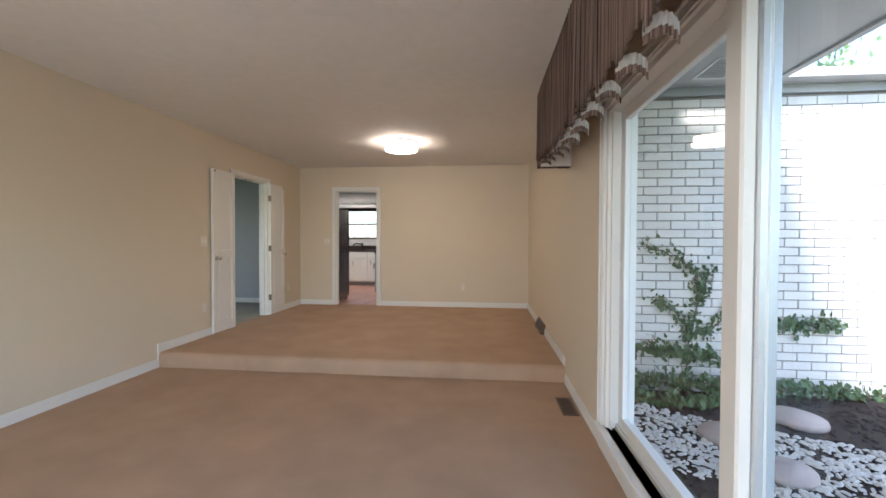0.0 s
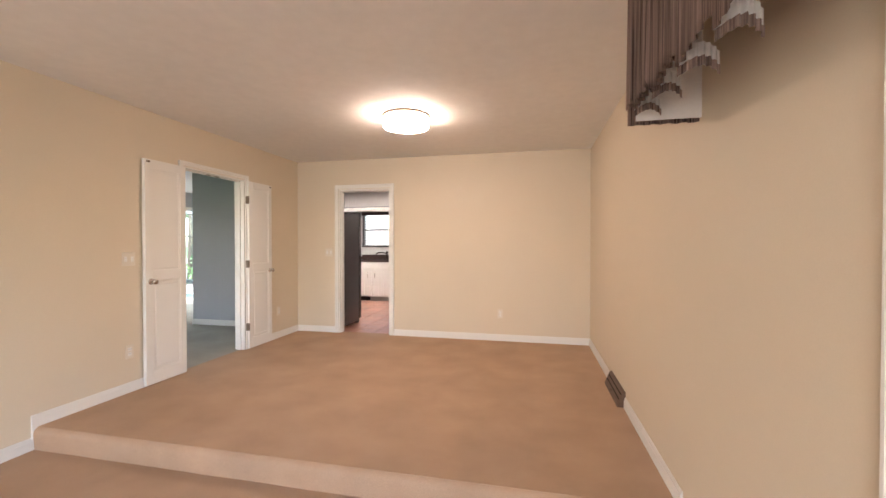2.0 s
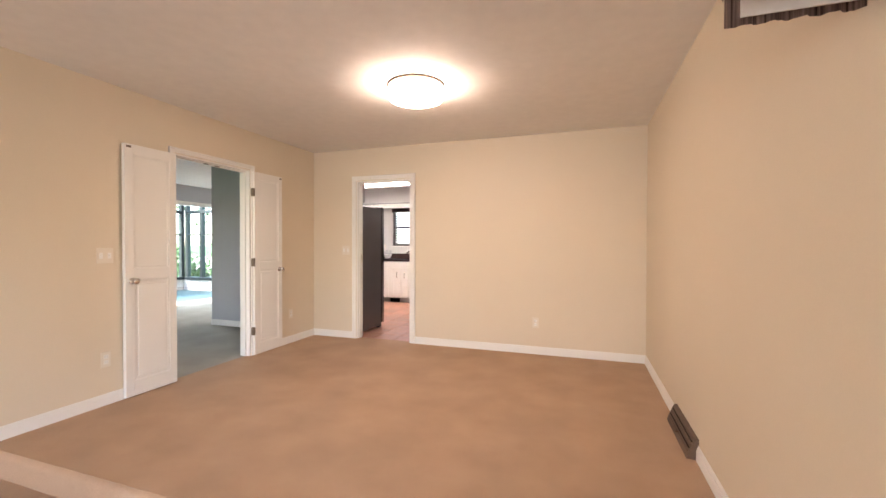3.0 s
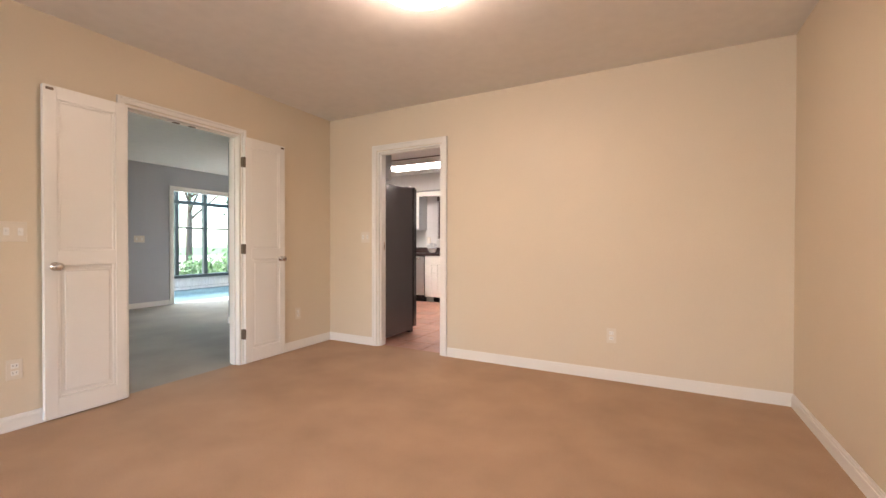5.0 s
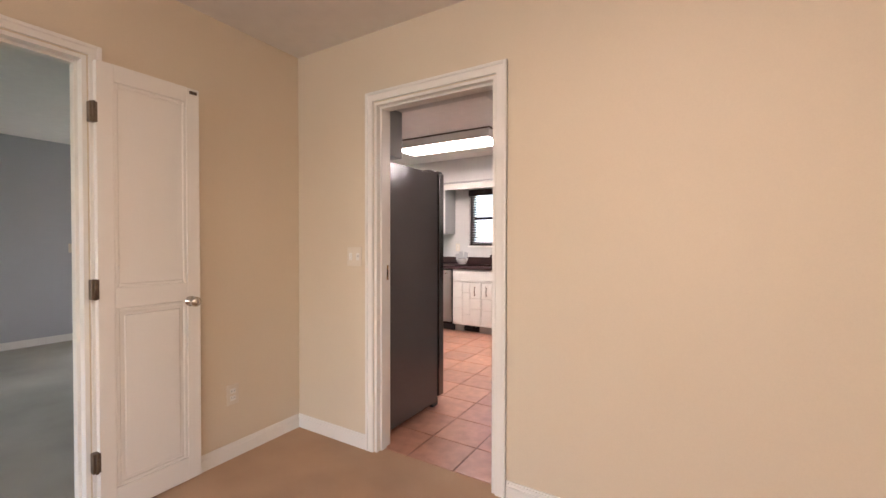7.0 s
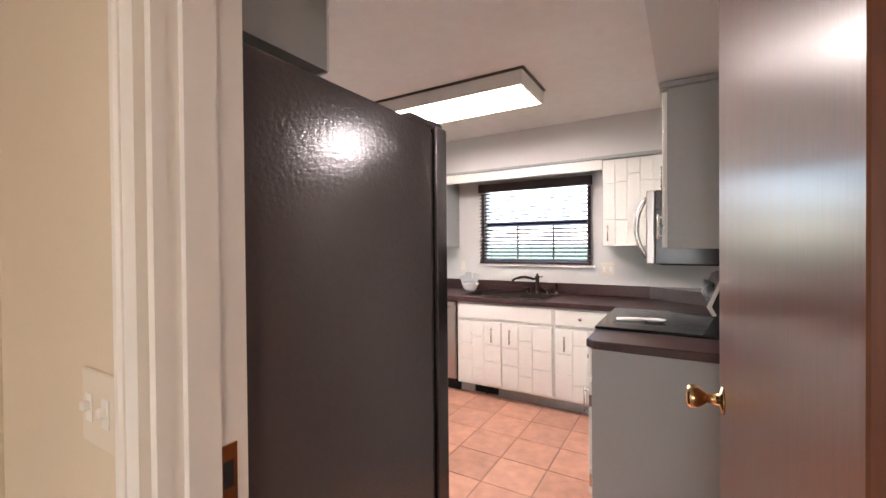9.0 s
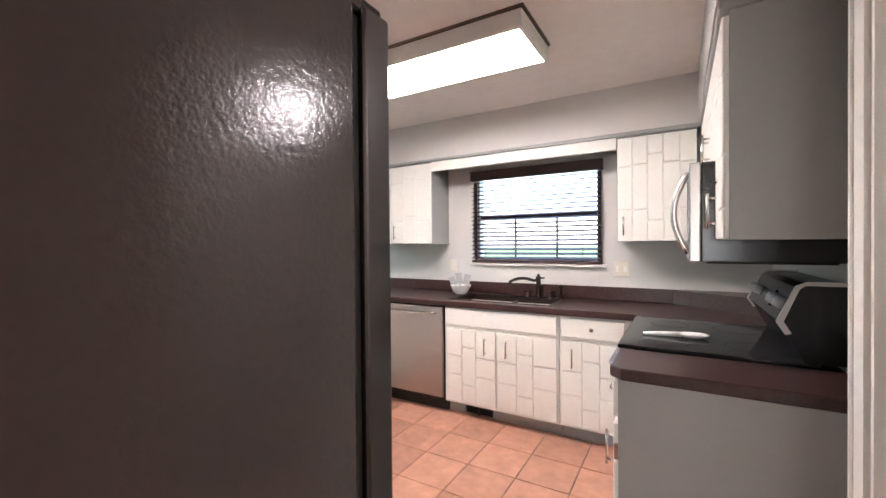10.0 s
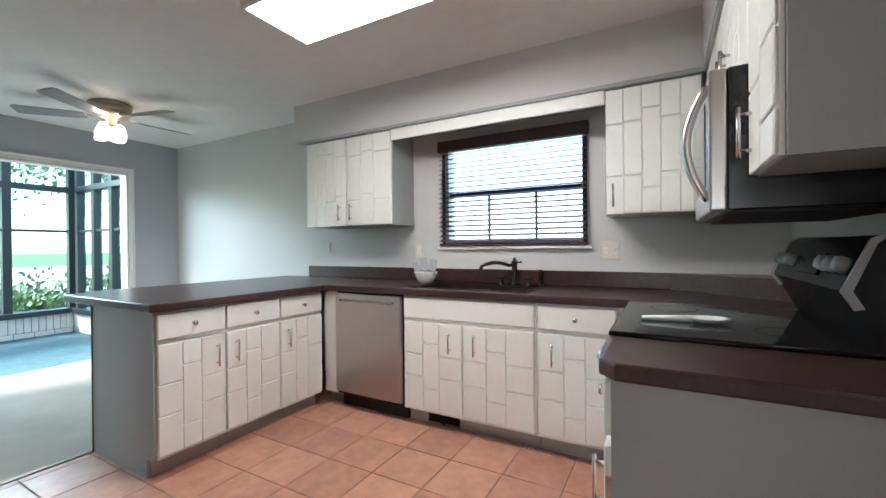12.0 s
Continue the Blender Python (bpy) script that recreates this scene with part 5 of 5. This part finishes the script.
wing = setting("wall_brick_wing", blocks((XR + 0.18, 7.0, BY0 + 0.012, BY0 + 0.3, -0.55, 2.575)), MORTAR, "white painted brick wall of the house wing", "wall")
setting("wing_frieze", blocks((XR + 0.18, 7.0, BY0 - 0.03, BY0 + 0.3, 2.58, 2.66), (XR + 0.18, 7.0, BY0 - 0.22, BY0 + 0.3, 2.661, 2.74)), SOFFITWOOD, "grey frieze board and eave of the wing", "eave")


def fractured(n, seed, area, size, zfun, flat=0.5, keep=lambda x, y: True):
    """Many small irregular lumps on the ground as plain vertex and face lists."""
    rnd = random.Random(seed)
    V, F = [], []
    for _ in range(n):
        x, y = rnd.uniform(*area[0]), rnd.uniform(*area[1])
        if not keep(x, y):
            continue
        s = rnd.uniform(*size)
        a = rnd.uniform(0, math.pi)
        k = len(V)
        lx, ly, lz = s * rnd.uniform(0.8, 1.5), s * rnd.uniform(0.5, 0.9), s * flat * rnd.uniform(0.6, 1.2)
        z = zfun(x, y)
        ring = []
        for j in range(6):
            t = j * math.pi / 3 + rnd.uniform(-0.3, 0.3)
            px, py = lx * math.cos(t), ly * math.sin(t)
            ring.append((px * math.cos(a) - py * math.sin(a), px * math.sin(a) + py * math.cos(a)))
        V.extend((x + p, y + q, z + lz * rnd.uniform(-0.1, 0.35)) for p, q in ring)
        V.extend((x + p * 0.6, y + q * 0.6, z + lz * rnd.uniform(0.8, 1.1)) for p, q in ring)
        F.append(tuple(k + 6 + j for j in range(6)))
        F.extend((k + j, k + (j + 1) % 6, k + 6 + (j + 1) % 6, k + 6 + j) for j in range(6))
    me = bpy.data.meshes.new("lumps")
    me.from_pydata(V, [], F)
    me.update()
    return me


def stuff(name, me, mt, label, category):
    me.materials.append(mt)
    return tagged(new(name, me), label, category, kind="stuff")


GZ = -0.36


def in_pebbles(x, y):
    return abs(y - 0.55 * (4.6 - x) - 1.5) < 0.62 + 0.3 * noise.noise((x, y, 4))


stuff("mulch", fractured(9000, 2, ((1.0, 6.5), (-1.0, 4.2)), (0.012, 0.035), lambda x, y: GZ + 0.0, 0.5), MULCH, "loose dark bark mulch", "mulch")
stuff("pebbles", fractured(15000, 3, ((1.0, 5.5), (0.0, 4.0)), (0.012, 0.032), lambda x, y: GZ + 0.012, 0.55, in_pebbles), PEBBLE, "pale rounded pebbles between the mulch", "pebbles")
for x, y, r_ in ((1.95, 3.2, 0.23), (2.66, 3.58, 0.21), (2.0, 2.72, 0.17)):
    e = thing("stepping_stone", "round pinkish stepping stone in the pebbles", "stepping stone", "stepping stones")
    bm = lathe([(0, 0), (r_, 0), (r_ * 1.01, 0.03), (r_ * 0.97, 0.05), (0, 0.052)], 26, (x, y, GZ + 0.005))
    for v in bm.verts:
        v.co.x += 0.03 * noise.noise(v.co * 3)
        v.co.y += 0.03 * noise.noise(v.co * 3 + Vector((9, 0, 0)))
    part("slab", bm, STONE, e)


def leaves(points, size, seed, spread, flat=None):
    """Small three-lobed leaves round the points, each a folded pair of faces."""
    rnd = random.Random(seed)
    V, F = [], []
    for p in points:
        c = Vector(p) + Vector((rnd.gauss(0, spread), rnd.gauss(0, spread * 0.6), rnd.gauss(0, spread)))
        if flat is not None:
            c.y = min(c.y, flat - 0.004)
        s = size * rnd.uniform(0.6, 1.3)
        rot = Euler((rnd.uniform(0.4, 1.9), rnd.uniform(-0.7, 0.7), rnd.uniform(-1.2, 1.2))).to_matrix()
        k = len(V)
        V.extend(tuple(c + rot @ Vector(q) * s) for q in ((0, -0.6, 0), (0.5, -0.15, 0.12), (0.32, 0.25, 0.1), (0, 0.75, 0), (-0.32, 0.25, 0.1), (-0.5, -0.15, 0.12)))
        F.extend(((k, k + 1, k + 2, k + 3), (k, k + 3, k + 4, k + 5)))
    me = bpy.data.meshes.new("leaves")
    me.from_pydata(V, [], F)
    me.update()
    return me


def ivy(name, stems, n_leaf, seed, label, size=0.045):
    e = thing(name, label, "ivy")
    rnd = random.Random(seed)
    pts = []
    for st in stems:
        line = []
        for (a, b) in zip(st, st[1:]):
            a, b = Vector(a), Vector(b)
            for k in range(10):
                f = k / 10
                p = a.lerp(b, f) + Vector((0.03 * noise.noise(a * 3 + b * f * 5), 0, 0.03 * noise.noise(b * 3 + a * f * 5)))
                line.append(p)
        part("stem", tube(line, 0.006, 5), BARK, e, "woody climbing stem")
        pts += line
    me = leaves([rnd.choice(pts) for _ in range(n_leaf)], size, seed, 0.042, BY0)
    me.materials.append(LEAF)
    ob = new("foliage", me)
    ob.parent = e
    return e


B = BY0 - 0.02
ivy("climbing_ivy", [[(2.05, B, -0.35), (2.1, B, 0.2), (2.2, B, 0.6), (2.15, B, 0.85), (1.95, B, 1.0), (1.66, B, 1.10)],
                     [(2.1, B, 0.2), (2.35, B, 0.3), (2.55, B, 0.55), (2.6, B, 0.62)],
                     [(2.1, B, 0.25), (1.95, B, 0.45), (1.75, B, 0.58)], [(2.0, B, 0.0), (1.7, B, 0.15)],
                     [(2.2, B, 0.62), (2.3, B, 0.9)], [(2.6, B, -0.3), (2.63, B, 0.4), (2.58, B, 0.95), (2.6, B, 1.42)]], 900, 11, "green ivy climbing the white brick wall", 0.036)
ivy("creeping_ivy", [[(1.2, B - 0.1, -0.25), (1.7, B - 0.15, -0.2), (2.4, B - 0.12, -0.22), (3.0, B - 0.1, -0.25), (3.6, B - 0.08, -0.3), (5.2, B - 0.05, -0.33)],
                     [(1.2, B - 0.3, -0.3), (1.9, B - 0.45, -0.3), (2.5, B - 0.3, -0.3)], [(1.3, B - 0.15, -0.2), (1.5, B - 0.1, 0.1), (2.5, B - 0.1, 0.0)],
                     [(2.9, B, 0.33), (3.5, B, 0.34)]], 2100, 12, "low mat of ivy at the foot of the wall", 0.045)


def garden_tree(x, y, h, seed, crown):
    """A tapered trunk with limbs and a ragged crown of leaves."""
    rnd = random.Random(seed)
    e = thing("garden_tree", "leafy green garden tree beyond the windows", "tree", "garden trees")
    g0 = -0.56
    part("trunk", tube([(x, y, g0), (x + 0.05, y, h * 0.3), (x - 0.05, y + 0.1, h * 0.6)], [0.16, 0.12, 0.07], 10), BARK, e)
    tips = []
    for i in range(7):
        a = rnd.uniform(0, 6.28)
        z = h * rnd.uniform(0.25, 0.6)
        tip = (x + crown * math.cos(a) * rnd.uniform(0.5, 1), y + crown * math.sin(a) * rnd.uniform(0.5, 1), z + h * rnd.uniform(0.1, 0.4))
        part("limb", tube([(x, y, z), ((x + tip[0]) / 2, (y + tip[1]) / 2, (z + tip[2]) / 2 + 0.1), tip], [0.06, 0.04, 0.015], 6), BARK, e)
        tips.append(Vector(tip))
    pts = []
    for _ in range(2600):
        t = rnd.choice(tips)
        pts.append(t + Vector((rnd.gauss(0, crown * 0.3), rnd.gauss(0, crown * 0.3), rnd.gauss(0, crown * 0.28))))
    me = leaves(pts, 0.12, seed, 0.05)
    me.materials.append(BUSH)
    ob = new("crown", me)
    ob.parent = e


def shrub(x, y, r_, h, seed):
    rnd = random.Random(seed)
    e = thing("shrub", "dense green garden shrub", "shrub", "garden shrubs")
    pts = []
    for i in range(9):
        a = rnd.uniform(0, 6.28)
        tip = (x + r_ * 0.8 * math.cos(a), y + r_ * 0.8 * math.sin(a), -0.55 + h * rnd.uniform(0.5, 0.95))
        part("stem", tube([(x, y, -0.56), ((x + tip[0]) / 2, (y + tip[1]) / 2, tip[2] * 0.4 - 0.2), tip], [0.02, 0.015, 0.006], 5), BARK, e)
        for _ in range(150):
            f = rnd.uniform(0.3, 1.05)
            pts.append(Vector((x, y, -0.56)).lerp(Vector(tip), f) + Vector((rnd.gauss(0, r_ * 0.25), rnd.gauss(0, r_ * 0.25), rnd.gauss(0, h * 0.1))))
    me = leaves(pts, 0.09, seed, 0.03)
    me.materials.append(BUSH)
    ob = new("foliage", me)
    ob.parent = e


for i, (x, y, h, c) in enumerate(((-17.5, 9.5, 5.5, 2.0), (-19, 14.5, 6.5, 2.4), (-22, 11.5, 7, 2.6), (-15, 17, 6, 2.2), (-20, 6.0, 6, 2.2),  (7.5, 9.0, 6.0, 2.0))):
    garden_tree(x, y, h, 20 + i, c)
for i, (x, y, r_, h) in enumerate(((-14.2, 11.2, 0.8, 1.3), (-14.0, 12.4, 0.9, 1.5), (-14.6, 9.8, 0.7, 1.1), (-13.5, 13.8, 0.9, 1.7), (-11.5, 14.5, 0.9, 1.6), (-9.8, 14.0, 0.8, 1.5), (-15.0, 8.2, 0.9, 1.4))):
    shrub(x, y, r_, h, 50 + i)
setting("patio", blocks((-60, QX - 0.2, 2, 45, -0.56, -0.53)), STONE, "pale paved terrace outside the sunroom", "ground")

# ---- pieces ----
# kitchen floor tiles, one piece each
TS = 0.305
kitchen_floor = bpy.data.objects["floor_kitchen"]


def piece(name, me, parent, m):
    ob = new(name, me)
    ob.parent = parent
    ob.matrix_basis = m
    return ob


def piece_mesh(name, mt, *d, bevel=0.0):
    me = bpy.data.meshes.new(name)
    bm = blocks(d, bevel=bevel)
    bm.to_mesh(me)
    bm.free()
    me.materials.append(mt)
    return me


GX0, GY0 = -4.215, 9.405
made = {}
for i in range(-4, 9):
    for j in range(-9, 4):
        x0, y0 = GX0 + i * TS, GY0 + j * TS
        x1, y1 = x0 + TS, y0 + TS
        a0, a1, b0, b1 = max(x0, -5.185), min(x1, XE), max(y0, YF + 0.06), min(y1, YN)
        if a1 - a0 < 0.02 or b1 - b0 < 0.02:
            continue
        key = (round(a0 - x0, 3), round(a1 - x0, 3), round(b0 - y0, 3), round(b1 - y0, 3))
        if key not in made:
            made[key] = piece_mesh("tile", TILE, key[0] + 0.003, key[1] - 0.003, key[2] + 0.003, key[3] - 0.003, -0.006, 0.0, bevel=0.002)
        piece("tile", made[key], kitchen_floor, pose(x0, y0, 0.0008 * noise.noise((i, j, 0))))

# white bricks of the garden wall; the near ones are pieces, those further along are joined
BL, BH, J = 0.255, 0.076, 0.010
brick_mesh = piece_mesh("brick", BRICKWHITE, 0, BL, -0.012, 0.012, 0, BH, bevel=0.004)
rest = bmesh.new()
row = 0
z = -0.45
while z + BH < 2.58:
    x = XR + 0.19 + (0 if row % 2 else 0.1325)
    if row % 2 == 0:
        box(rest, XR + 0.185, XR + 0.30, BY0, BY0 + 0.024, z, z + BH, bevel=0.003)
    while x + BL < 6.9:
        if x < 2.9 and z > -0.3:
            piece("brick", brick_mesh, wing, pose(x, BY0 + 0.012 + 0.002 * noise.noise((x * 5, z * 7, 1)), z))
        else:
            box(rest, x, x + BL, BY0, BY0 + 0.024, z, z + BH)
        x += BL + J
    z += BH + J
    row += 1
tagged(part("brick_courses", rest, BRICKWHITE, wing), kind="stuff")

# low sunroom walls: a course of upright bricks over two laid flat
soldier = piece_mesh("brick", BRICKWHITE, -0.034, 0.034, -0.012, 0.01, 0.06, 0.265, bevel=0.003)
flatb = piece_mesh("brick", BRICKWHITE, -0.10, 0.10, -0.012, 0.01, -0.012, 0.052, bevel=0.003)
wbw, wbn = bpy.data.objects["wall_sunroom_base_west"], bpy.data.objects["wall_sunroom_base_north"]
for k in range(int((QN - 8.2) / 0.076)):
    piece("brick", soldier, wbw, pose(QX - 0.010, QN - 0.04 - k * 0.076, 0, 0, 0, 90))
for k in range(int((QN - 8.2) / 0.21)):
    piece("brick", flatb, wbw, pose(QX - 0.010, QN - 0.11 - k * 0.21, 0, 0, 0, 90))
for k in range(int((XW - 0.12 - QX) / 0.076)):
    piece("brick", soldier, wbn, pose(QX + 0.04 + k * 0.076, QN + 0.010, 0))
for k in range(int((XW - 0.12 - QX) / 0.21)):
    piece("brick", flatb, wbn, pose(QX + 0.11 + k * 0.21, QN + 0.010, 0))
